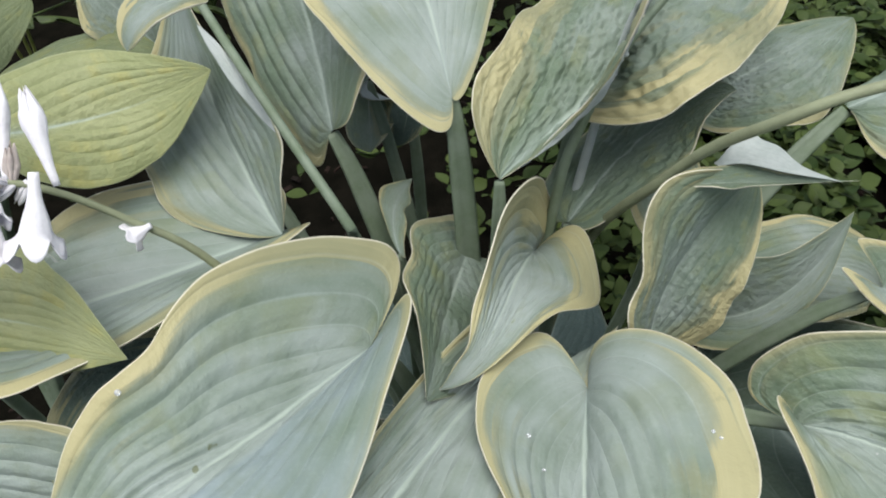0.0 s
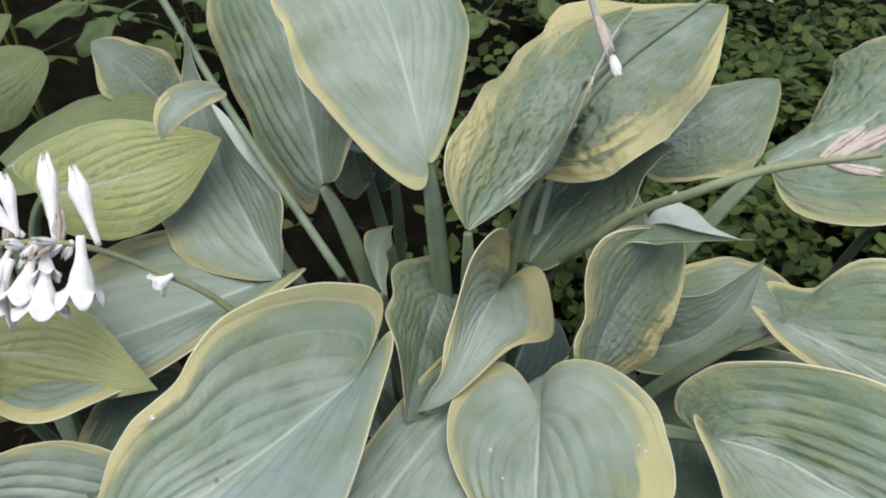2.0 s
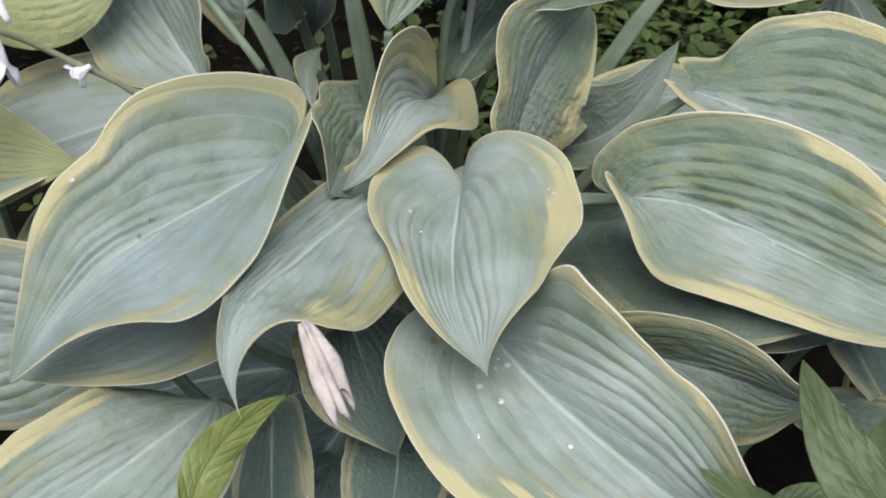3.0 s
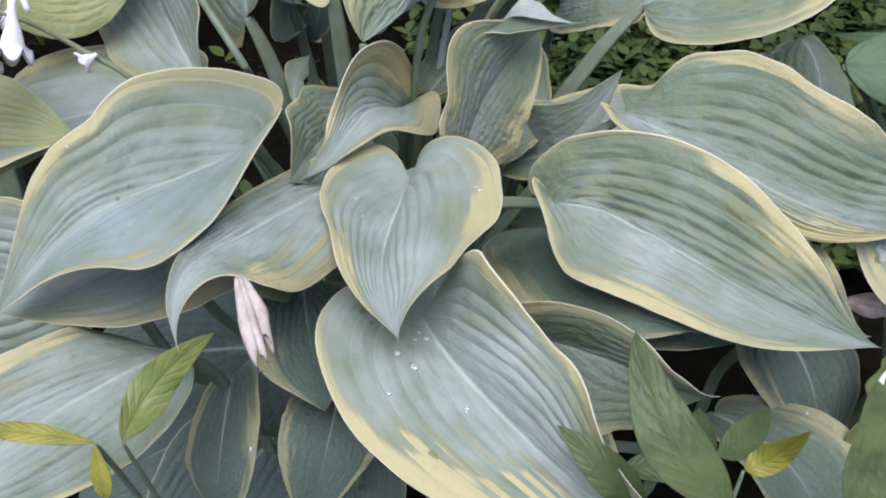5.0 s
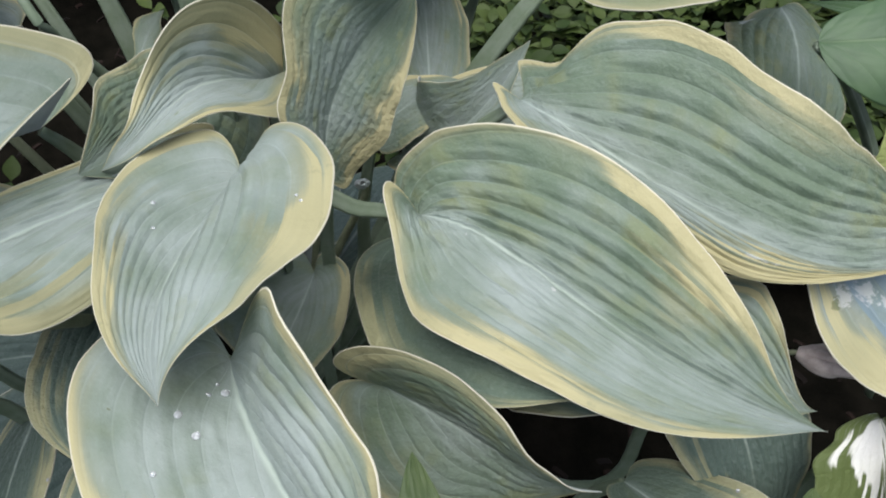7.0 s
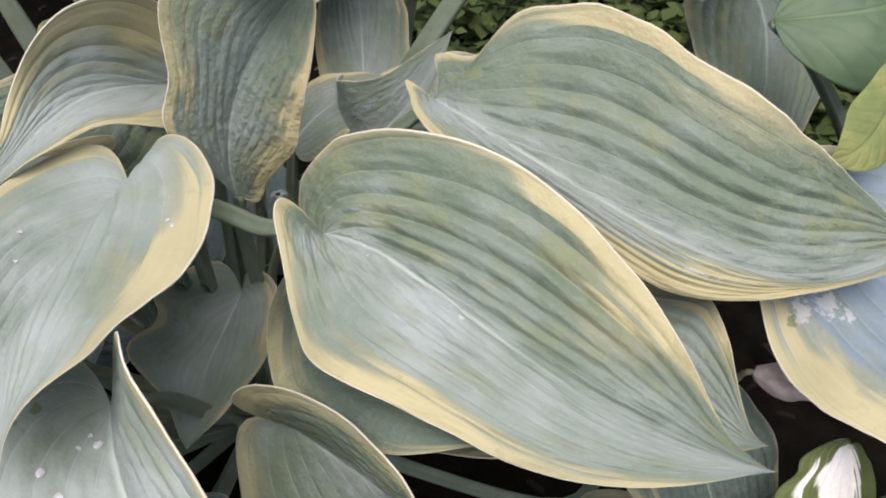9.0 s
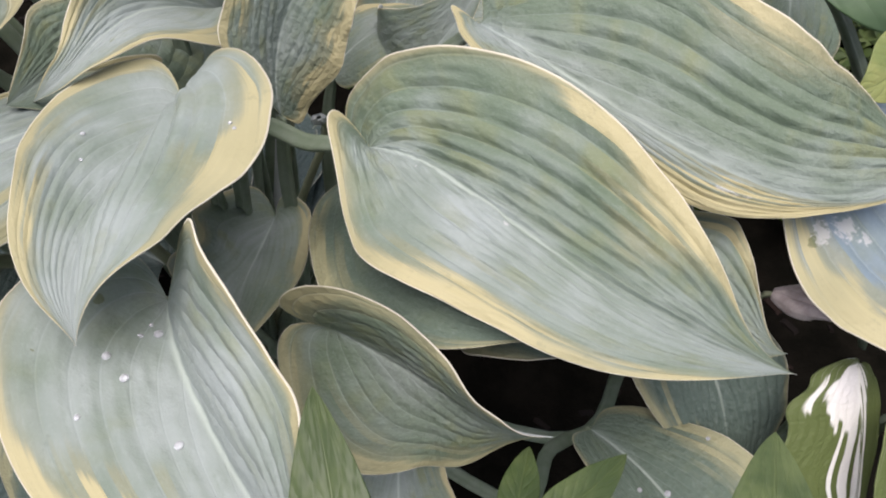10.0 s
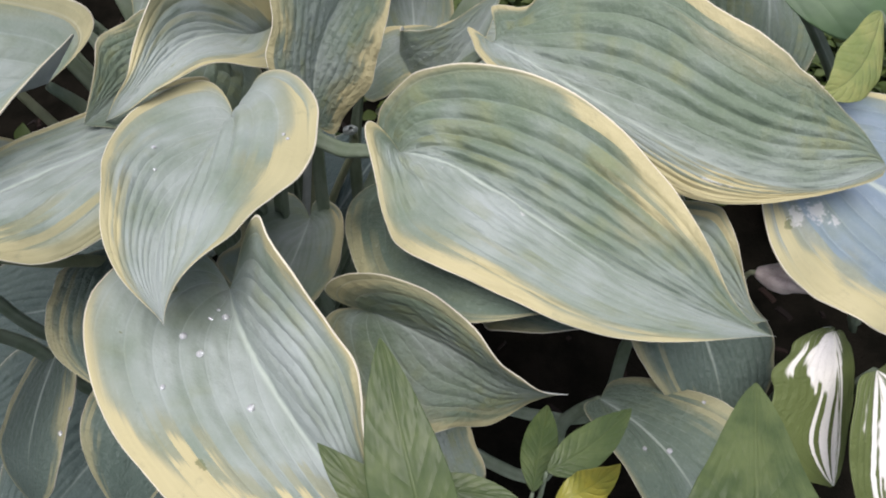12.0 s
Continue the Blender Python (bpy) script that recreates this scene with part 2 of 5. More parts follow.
FADED = cloudy_material("faded_petal", (0.50, 0.44, 0.41), (0.33, 0.28, 0.26), 140.0, 0.7)
PALE_SHOOT = plain_leaf_material("pale_shoot_leaf", (0.20, 0.22, 0.070), (0.120, 0.160, 0.046), (0.09, 0.13, 0.045), 0.45)
SHOOT = plain_leaf_material("shoot_leaf", (0.074, 0.102, 0.034), (0.036, 0.060, 0.018), (0.095, 0.125, 0.048), 0.45)
YELLOWED = plain_leaf_material("yellowed_leaf", (0.26, 0.235, 0.035), (0.150, 0.160, 0.028), (0.10, 0.12, 0.025), 0.45)
BROAD = plain_leaf_material("broad_leaf", (0.060, 0.110, 0.048), (0.042, 0.082, 0.038), (0.13, 0.18, 0.09), 0.5)
LOBED = cloudy_material("lobed_leaf", (0.075, 0.105, 0.030), (0.040, 0.062, 0.020), 40.0, 0.5)
LOBED_PALE = cloudy_material("pale_lobed_leaf", (0.20, 0.225, 0.055), (0.14, 0.17, 0.045), 35.0, 0.5)
# soil and litter sit below real earth tones, their deep shade put into colour
SHADED_SOIL = cloudy_material("soil", (0.004, 0.004, 0.003), (0.009, 0.008, 0.006), 22.0, 0.95, 0.0, 0.004)
SHADED_LITTER = island_material("litter", (0.020, 0.012, 0.009), (0.006, 0.005, 0.004), 0.9)
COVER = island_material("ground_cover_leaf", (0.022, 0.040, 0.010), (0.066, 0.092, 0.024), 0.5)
# not fully clear: a white share stands in for the bright glint
GLINT_WATER = Nodes("water")
GLINT_WATER.bsdf.inputs["Transmission Weight"].default_value = 0.7
GLINT_WATER.bsdf.inputs["IOR"].default_value = 1.33
GLINT_WATER = GLINT_WATER.done((0.96, 0.98, 1.0, 1.0), 0.02, 0.5)


# ---- builders ----
UP = np.array((0.0, -0.35, 0.94))


def link(name, verts, faces, mats, parent=None, label="", smooth=True, which=None):
    me = bpy.data.meshes.new(name)
    me.from_pydata([tuple(p) for p in verts], [], faces)
    for m in mats:
        me.materials.append(m)
    if which is not None:
        me.polygons.foreach_set("material_index", which)
    me.polygons.foreach_set("use_smooth", [smooth] * len(me.polygons))
    me.update()
    ob = new(name, me)
    ob.parent = parent
    if parent is not None and parent.data is None:
        ob.matrix_parent_inverse = Matrix.Translation(-parent.location)
    if label:
        tagged(ob, label)
    return ob


def thing(name, label, category, at=(0, 0, 0), group=""):
    ob = new(name)
    ob.location = at
    ob.empty_display_size = 0.02
    bpy.context.view_layer.update()
    return tagged(ob, label, category, group)


def frames(c, t, spin):
    t = t / np.linalg.norm(t, axis=-1, keepdims=True)
    n = UP - (t @ UP)[..., None] * t
    n = n / np.linalg.norm(n, axis=-1, keepdims=True)
    s = np.cross(t, n)
    a, b = np.cos(spin)[..., None], np.sin(spin)[..., None]
    return s * a + n * b, n * a - s * b


def blade(p0, p1, p2, roll, twist, left, right, shape, u, v, bend=(0, 0, 0)):
    """A point of a leaf blade. left and right: half width, fold, droop, lobe, lobe lift, up to four swells of the outline and the curl of the edge,
    all as parts of the length; bend: how far the midrib swings out and back."""
    p0, p1, p2, bend = (np.array(p, float) for p in (p0, p1, p2, bend))
    length = np.linalg.norm(p2 - p0)
    left, right = (tuple(h) + (0,) * (10 - len(h)) for h in (left, right))
    w, fold, droop, lobe, lift, c1, c2, c3, c4, curl = (np.where(v > 0, b, a) for a, b in zip(left, right))
    a, b = shape
    um = a / (a + b)
    swell = c1 * np.sin(2 * np.pi * u) + c2 * np.sin(3 * np.pi * u) + c3 * np.sin(4 * np.pi * u) + c4 * np.sin(5 * np.pi * u)
    f = (u / um) ** a * (np.maximum(1 - u, 0) / (1 - um)) ** b * np.exp(swell)
    av, hb = np.abs(v), u / 0.13 * np.exp(1 - u / 0.13)
    y, x = u - lobe * hb * av**1.5, v * w * f
    s, e = np.clip(y, 0, 1)[..., None], np.minimum(y, 0)[..., None]
    c = (1 - s) ** 2 * p0 + 2 * s * (1 - s) * p1 + s**2 * p2 + np.sin(2 * np.pi * s) * bend
    t = 2 * (1 - s) * (p1 - p0) + 2 * s * (p2 - p1) + 2 * np.pi * np.cos(2 * np.pi * s) * bend
    c = c + e * t
    side, up = frames(c, t, roll + twist * (s[..., 0] - 0.5))
    out = c + side * (x * np.cos(fold) * length)[..., None]
    return out + up * ((np.abs(x) * np.sin(fold) + droop * x * x / w + lift * hb * av**2 + curl * f * av**5) * length)[..., None], f


def leaf(parent, p0, p1, p2, roll, twist, left, right, shape, mat=None, margin=(0.1, 0.1), green=0.2, ribs=5, relief=1.0,
         pucker=0.0, ruffle=0.8, wavy=0.4, bend=(0, 0, 0), spots=(), chewed=(), drops=(), wax_light=0.5, label="", seed=0, name="leaf"):
    """One leaf blade of real thickness, with raised ribs between sunken veins."""
    rng = random.Random(seed)
    length = float(np.linalg.norm(np.array(p2) - np.array(p0)))
    fine = length > 0.12
    nu, nv = (150 if pucker > 0.25 else 72, 141) if fine else (36, 49)
    us = np.linspace(0, 1, nu) ** 1.25
    us[0], us[-1] = 0.0012, 0.9988
    vs = np.linspace(-1, 1, nv)
    vs = np.sign(vs) * np.abs(vs) ** 0.92
    u, v = np.meshgrid(us, vs, indexing="ij")
    # the outline swells and shrinks a little along each side
    sway = np.array([[noise.noise(Vector((x * 6.0, seed * 3.1 + (9 if side else 0), 0))) + 0.5 * noise.noise(Vector((x * 15.0, seed * 1.3 + (9 if side else 0), 5))) for x in us]
                     for side in (0, 1)])
    stretch = np.where(v > 0, sway[1][:, None], sway[0][:, None]) * 0.075 * wavy * np.minimum(1, 4 * (1 - u))
    pts, f = blade(p0, p1, p2, roll, twist, left, right, shape, u, v * (1 + stretch * np.abs(v) ** 3), bend)
    du, dv = np.gradient(pts, axis=0), np.gradient(pts, axis=1)
    nor = np.cross(dv, du)
    nor /= np.maximum(np.linalg.norm(nor, axis=-1, keepdims=True), 1e-12)
    av = np.abs(v)
    env = np.minimum(1, f * 1.1) * (1 - av**5) * np.minimum(1, 5 * av)
    q = av - 0.66 * (1 - (1 - u) ** 1.8) * (1 - av) ** 1.6 - 0.28 * u + 0.94
    hump = np.abs(np.sin(np.pi * ribs * q))
    hump = 0.25 * hump**2 + 0.75 * hump**0.55 - 0.6
    hump = hump * (0.35 + 1.3 * np.clip(0.5 + 0.5 * np.sin(5.3 * q + seed * 2.1) * np.cos(4.1 * u + seed), 0, 1))
    height = np.where(v > 0, relief[1], relief[0]) if isinstance(relief, tuple) else relief
    lift = 0.0120 * length * height * hump * env * (0.55 + 0.45 * np.sin(np.pi * np.clip(u * 1.15, 0, 1)))
    lift -= 0.006 * length * height * np.exp(-((v / 0.05) ** 2)) * np.minimum(1, f) * (1 - u)
    ph = [rng.uniform(0, 6.28) for _ in range(4)]
    wave = np.where(v > 0, np.sin(u * 15 + ph[0]) + 0.6 * np.sin(u * 27 + ph[1]), np.sin(u * 14 + ph[2]) + 0.6 * np.sin(u * 29 + ph[3]))
    lift += 0.011 * length * ruffle * wave * av**4 * np.minimum(1, f * 1.2)
    rough = np.array([[noise.noise(Vector((a * 9 + seed, b * 16, seed * 1.7))) + 0.6 * noise.noise(Vector((a * 26 + seed, b * 44, seed))) for a, b in zip(ra, rb)]
                      for ra, rb in zip(v, u)])
    lift += (0.0045 + 0.03 * pucker) * length * rough * np.minimum(1, f * 1.1) * (1 - 0.6 * av**3)
    # puckered leaves bulge in small cells along each strip between two veins
    if pucker > 0.25:
        strip = np.floor(ribs * 2 * q)
        cell = np.sin(2 * np.pi * (19 * u + 0.41 * strip + 0.9 * rough)) * np.abs(np.sin(np.pi * ribs * 2 * q)) ** 0.6
        lift += 0.0055 * length * pucker * cell * env * np.clip(1.5 * np.sin(np.pi * u**0.8), 0, 1)
    top = pts + nor * lift[..., None]
    low = top - nor * (0.0009 * np.minimum(1, f + 0.15))[..., None]
    n = nu * nv
    faces, which = [], []
    for i in range(nu - 1):
        for j in range(nv - 1):
            a = i * nv + j
            faces.append((a, a + 1, a + nv + 1, a + nv))
            which.append(0)
            faces.append((n + a, n + a + nv, n + a + nv + 1, n + a + 1))
            which.append(1)
    for i in range(nu - 1):
        a, b = i * nv, i * nv + nv - 1
        faces.append((a, a + nv, n + a + nv, n + a))
        faces.append((b, n + b, n + b + nv, b + nv))
        which += [0, 0]
    ob = link(name, np.concatenate([top.reshape(-1, 3), low.reshape(-1, 3)]), faces, [mat or BLADE, UNDER if (mat or BLADE) in (BLADE, LIME, SHADED_GREEN, CREAM) else mat],
              parent, label, True, which)
    uv = ob.data.uv_layers.new(name="blade")
    both = np.concatenate([np.stack([v * 0.5 + 0.5, u], -1).reshape(-1, 2)] * 2)
    idx = np.empty(len(ob.data.loops), dtype=np.int32)
    ob.data.loops.foreach_get("vertex_index", idx)
    uv.data.foreach_set("uv", both[idx].ravel())
    sides = [np.interp(u, np.linspace(0.05, 0.93, len(m)), m) if isinstance(m, tuple) else m * (0.75 + 0.5 * np.sin(np.pi * u) ** 0.5) for m in margin]
    wide = np.where(v > 0, sides[1], sides[0]) * np.ones_like(u)
    mark = np.zeros((nu, nv))
    for su, sv, size in spots:
        mark = np.maximum(mark, 0.9 * np.exp(-(((u - su) * length) ** 2 + ((v - sv) * 0.33 * length) ** 2) / size**2))
    chew = np.zeros((nu, nv))
    for su, sv, size in chewed:
        chew = np.maximum(chew, 0.9 * np.exp(-(((u - su) * length) ** 2 + ((v - sv) * 0.33 * length) ** 2) / size**2))
    for su, sv, size in drops:
        i, j = int(np.abs(us - su).argmin()), int(np.abs(vs - sv).argmin())
        droplet(top[i, j], nor[i, j], size)
    data = np.stack([wide, np.full_like(wide, green), mark, chew], -1).reshape(-1, 4)
    layer = ob.data.attributes.new("wax_light", "FLOAT", "POINT")
    # a pair of values gives each half of the blade its own tone
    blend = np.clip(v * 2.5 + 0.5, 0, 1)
    leaf_tone = (wax_light[0] * (1 - blend) + wax_light[1] * blend if isinstance(wax_light, tuple) else np.full_like(u, wax_light)).ravel()
    layer.data.foreach_set("value", np.concatenate([leaf_tone, leaf_tone]).astype(np.float32))
    layer = ob.data.attributes.new("marks", "FLOAT_COLOR", "POINT")
    layer.data.foreach_set("color", np.concatenate([data, data]).astype(np.float32).ravel())
    return ob


def droplet(at, up, size):
    bm = bmesh.new()
    bmesh.ops.create_icosphere(bm, subdivisions=3, radius=size)
    up = Vector(up)
    turn = up.to_track_quat("Z", "Y").to_matrix().to_4x4()
    for p in bm.verts:
        p.co.z *= 0.62 if p.co.z > 0 else 0.25
    bm.transform(Matrix.Translation(Vector(at) + up * size * 0.2) @ turn)
    me = bpy.data.meshes.new("water_droplet")
    bm.to_mesh(me)
    bm.free()
    me.materials.append(GLINT_WATER)
    me.polygons.foreach_set("use_smooth", [True] * len(me.polygons))
    tagged(new("water_droplet", me), "small water droplet resting on a leaf, whitened in place of its glint", "droplet", "water droplets")


def tube(name, path, radii, mat, parent, groove=0.0, label="", rings=22, sides=10):
    """A tapering stalk along a smooth curve through the given places, with an optional channel on its upper side."""
    path = np.array(path, float)
    tt = np.linspace(0, len(path) - 1, rings)
    out = []
    for x in tt:
        i = min(int(x), len(path) - 2)
        f = x - i
        a, b = path[i], path[i + 1]
        ma = (path[min(i + 1, len(path) - 1)] - path[max(i - 1, 0)]) / 2
        mb = (path[min(i + 2, len(path) - 1)] - path[i]) / 2
        out.append((2 * f**3 - 3 * f**2 + 1) * a + (f**3 - 2 * f**2 + f) * ma + (-2 * f**3 + 3 * f**2) * b + (f**3 - f**2) * mb)
    c = np.array(out)
    t = np.gradient(c, axis=0)
    side, up = frames(c, t, np.zeros(rings))
    r = np.interp(np.linspace(0, 1, rings), np.linspace(0, 1, len(radii)), radii)
    verts, faces = [], []
    for i in range(rings):
        for j in range(sides):
            a = 2 * np.pi * j / sides
            h = np.sin(a) * (1 - groove * 1.3 * max(0, np.sin(a)) ** 2)
            verts.append(c[i] + r[i] * (side[i] * np.cos(a) + up[i] * h))
    for i in range(rings - 1):
        for j in range(sides):
            a, b = i * sides + j, i * sides + (j + 1) % sides
            faces.append((a, b, b + sides, a + sides))
    faces.append(tuple(range(sides - 1, -1, -1)))
    faces.append(tuple(range((rings - 1) * sides, rings * sides)))
    return link(name, verts, faces, [mat], parent, label)


def stalk(parent, p0, p1, crown, thick=0.0055, lean=None):
    """The grooved stalk that carries a blade, from the crown up to the blade's base."""
    p0, p1, crown = np.array(p0), np.array(p1), np.array(crown)
    low = p0[2] < 0.465
    b = np.array(lean) if lean is not None else crown + (p0 - crown) * np.array((0.85, 0.85, 0.2) if p0[2] < 0.375 else (0.75, 0.75, 0.42) if low else (0.55, 0.55, 0.66))
    a = b + (p0 - b) * np.array((0.62, 0.62, 0.72))
    return tube("petiole", [crown, b, a, p0 - np.array((0, 0, 0.002))], [thick * 1.5, thick * 1.15, thick, thick * 0.6], STALK, parent, 0.75 if thick > 0.003 else 0.0)


def flower(parent, base, mouth, width=0.006, mat=None, seed=0, label="", shut=False, crumple=1.0):
    """A trumpet flower: narrow tube, swelling bell and six pointed lobes."""
    rng = random.Random(seed)
    base, mouth = np.array(base, float), np.array(mouth, float)
    axis = mouth - base
    length = np.linalg.norm(axis)
    side, up = frames(base[None], axis[None], np.zeros(1))
    side, up, way = side[0], up[0], axis / length
    sides, rows = 36, 16
    verts, faces = [], []
    phase, bend = rng.uniform(0, 1), side * rng.uniform(-0.1, 0.1) + up * rng.uniform(-0.1, 0.1)
    for i in range(rows):
        t = i / (rows - 1)
        late = max(0.0, (t - 0.62) / 0.38)
        r = width * (0.20 + 0.62 / (1 + math.exp(-(t - 0.45) * 9)) + 0.75 * late**2.0)
        if shut:
            r = width * (0.34 + 0.66 * math.sin(0.5 * math.pi * min(1.0, t / 0.6)) - 0.30 * late)
        if shut and crumple < 0.5:
            r = width * (0.24 + 0.76 * min(1.0, t / 0.7) ** 1.7) * (1 - 0.72 * max(0.0, (t - 0.7) / 0.3) ** 2)
        for j in range(sides):
            a = 2 * math.pi * (j + phase) / sides
            lobe = abs(math.cos(3 * a)) ** 0.8
            reach = t - 0.24 * (1 - lobe) * late**1.3
            q = r * (1 - 0.12 * (1 - lobe) * t + (0.10 if shut else 0.03) * noise.noise(Vector((3 * math.cos(a), 3 * math.sin(a), 5 * t + seed))) * 2)
            if shut:
                fold = abs(math.sin(2.5 * a + 0.9 * t + phase * 6))
                ragged = noise.noise(Vector((2.2 * math.cos(a), 2.2 * math.sin(a), seed * 7.7)))
                reach = t * (1 + 0.75 * crumple * ragged * late**1.5)
                q = r * (1 - crumple * (0.45 - 0.6 * fold)) * (1 + 0.5 * crumple * noise.noise(Vector((2 * math.cos(a), 2 * math.sin(a), 1.8 * t + seed * 3))))
                q *= 1 - 0.4 * abs(math.sin(a))
                reach += 0.06 * noise.noise(Vector((math.cos(a), math.sin(a), 9 * t))) * t
            verts.append(base + way * length * reach + bend * length * t * t + q * (side * math.cos(a) + up * math.sin(a)))
    for i in range(rows - 1):
        for j in range(sides):
            a, b = i * sides + j, i * sides + (j + 1) % sides
            faces.append((a, b, b + sides, a + sides))
    faces.append(tuple(range(sides - 1, -1, -1)))
    ob = link("flower", verts, faces, [mat or PETAL], parent, label)
    thick = ob.modifiers.new("wall", "SOLIDIFY")
    thick.thickness = 0.0006
    return ob


# ---- ground ----
def ground():
    s = np.sinh(np.linspace(-6.6, 6.6, 150)) * 0.27
    x, y = np.meshgrid(s, s + 0.3, indexing="ij")
    z = np.array([[0.03 * noise.noise(Vector((a * 2.3, b * 2.3, 0))) + 0.012 * noise.noise(Vector((a * 13, b * 13, 4))) if abs(a) < 6 and abs(b) < 6 else 0.0
                   for a, b in zip(ra, rb)] for ra, rb in zip(x, y)])
    n = len(s)
    faces = [(i * n + j, (i + 1) * n + j, (i + 1) * n + j + 1, i * n + j + 1) for i in range(n - 1) for j in range(n - 1)]
    ob = link("ground", np.stack([x, y, z], -1).reshape(-1, 3), faces, [SHADED_SOIL])
    return tagged(ob, "damp garden soil under the plants, colour darkened to stand in for shade", "ground", kind="structure")


def scatter_cover():
    """Low creeping plants with small round leaves on the soil behind the clump."""
    rng = random.Random(5)
    verts, faces = [], []
    for _ in range(6200):
        x, y = 0.62 + rng.gauss(0, 0.34), 0.95 + rng.gauss(0, 0.33)
        if y < 0.5 or x < 0.2 and rng.random() < 0.6 or noise.noise(Vector((x * 7, y * 7, 7))) < -0.22:
            continue
        z = rng.uniform(0.02, 0.13) + 0.05 * max(0, noise.noise(Vector((x * 6, y * 6, 1))))
        r, turn = rng.uniform(0.008, 0.020), rng.uniform(0, 6.28)
        for pair in range(rng.choice((2, 2, 4))):
            m = Matrix.Translation((x, y, z - 0.004 * (pair // 2))) @ Euler((rng.uniform(-0.5, 0.5), rng.uniform(-0.7, 0.1), turn + pair * (3.14 if pair % 2 else 1.57))).to_matrix().to_4x4()
            k = len(verts)
            for a in range(-1, 9):
                t = a / 8
                wide = 0.62 * math.sin(math.pi * max(0.02, min(0.99, t)) ** 0.8) if a >= 0 else 0.05
                x0 = r * (0.15 + 1.9 * max(t, -0.05))
                droop = -0.35 * r * t * t
                verts += [m @ Vector((x0, -wide * r, droop + 0.22 * r * wide)), m @ Vector((x0, 0, droop)), m @ Vector((x0, wide * r, droop + 0.22 * r * wide))]
            for a in range(9):
                b = k + 3 * a
                faces += [(b, b + 1, b + 4, b + 3), (b + 1, b + 2, b + 5, b + 4)]
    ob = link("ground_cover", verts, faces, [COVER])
    tagged(ob, "low creeping ground cover with small round green leaves", "ground cover", kind="stuff")
    verts, faces = [], []
    for _ in range(700):
        x, y = rng.uniform(-0.8, 1.2), rng.uniform(-0.3, 1.6)
        m = Matrix.Translation((x, y, rng.uniform(0.01, 0.03))) @ Euler((rng.uniform(-0.4, 0.4), rng.uniform(-0.4, 0.4), rng.uniform(0, 6.28))).to_matrix().to_4x4()
        l, w, h = rng.uniform(0.003, 0.014), rng.uniform(0.001, 0.004), rng.uniform(0.0008, 0.002)
        k = len(verts)
        verts += [m @ Vector((sx * l * (1 - 0.3 * (sz > 0)), sy * w, sz * h)) for sz in (-1, 1) for sy in (-1, 1) for sx in (-1, 1)]
        faces += [tuple(k + i for i in q) for q in ((0, 2, 3, 1), (4, 5, 7, 6), (0, 1, 5, 4), (2, 6, 7, 3), (0, 4, 6, 2), (1, 3, 7, 5))]
    ob = link("bark_litter", verts, faces, [SHADED_LITTER], smooth=False)
    tagged(ob, "brown bark chips and dead leaf bits on soil", "litter", kind="stuff")


def lobed_leaf(parent, at, reach, turn, tilt, mat, seed):
    """A jagged leaf with five pointed lobes on a thin stalk."""
    rng = random.Random(seed)
    m = Matrix.Translation(at) @ Euler((tilt, rng.uniform(-0.3, 0.3), turn)).to_matrix().to_4x4()
    rim, steps = [], 60
    for i in range(steps + 1):
        a = -2.5 + 5.0 * i / steps
        lobe = 0.20 + 0.80 * abs(math.cos(a * 1.25)) ** 2.4
        tooth = 1 - 0.16 * abs(math.sin(a * 7.5 + seed))
        r = reach * lobe * tooth * (1 - 0.28 * (abs(a) / 2.5) ** 2)
        rim.append((r * math.sin(a), r * math.cos(a)))
    verts, faces, rows = [], [], 5
    for side in (0, 1):
        for k in range(rows + 1):
            for x, y in rim:
                f = 0.03 + 0.97 * k / rows
                d = f * math.hypot(x, y)
                z = 0.05 * reach * math.sin(9 * math.atan2(x, y)) * f - 0.9 * d * d / reach * 0.35 - side * 0.0008
                verts.append(m @ Vector((x * f, y * f, z)))
    w = steps + 1
    half = (rows + 1) * w
    for k in range(rows):
        for i in range(steps):
            a = k * w + i
            faces.append((a, a + w, a + w + 1, a + 1))
            faces.append((half + a, half + a + 1, half + a + w + 1, half + a + w))
    for i in range(steps):
        a = rows * w + i
        faces.append((a, a + 1, half + a + 1, half + a))
    ob = link("leaf", verts, faces, [mat], parent)
    foot = parent.location
    tube("petiole", [tuple(foot), (foot[0] * 0.6 + at[0] * 0.4, foot[1] * 0.6 + at[1] * 0.4, at[2] * 0.7), at], [0.003, 0.0025, 0.0018], mat, ob)


ground()
scatter_cover()
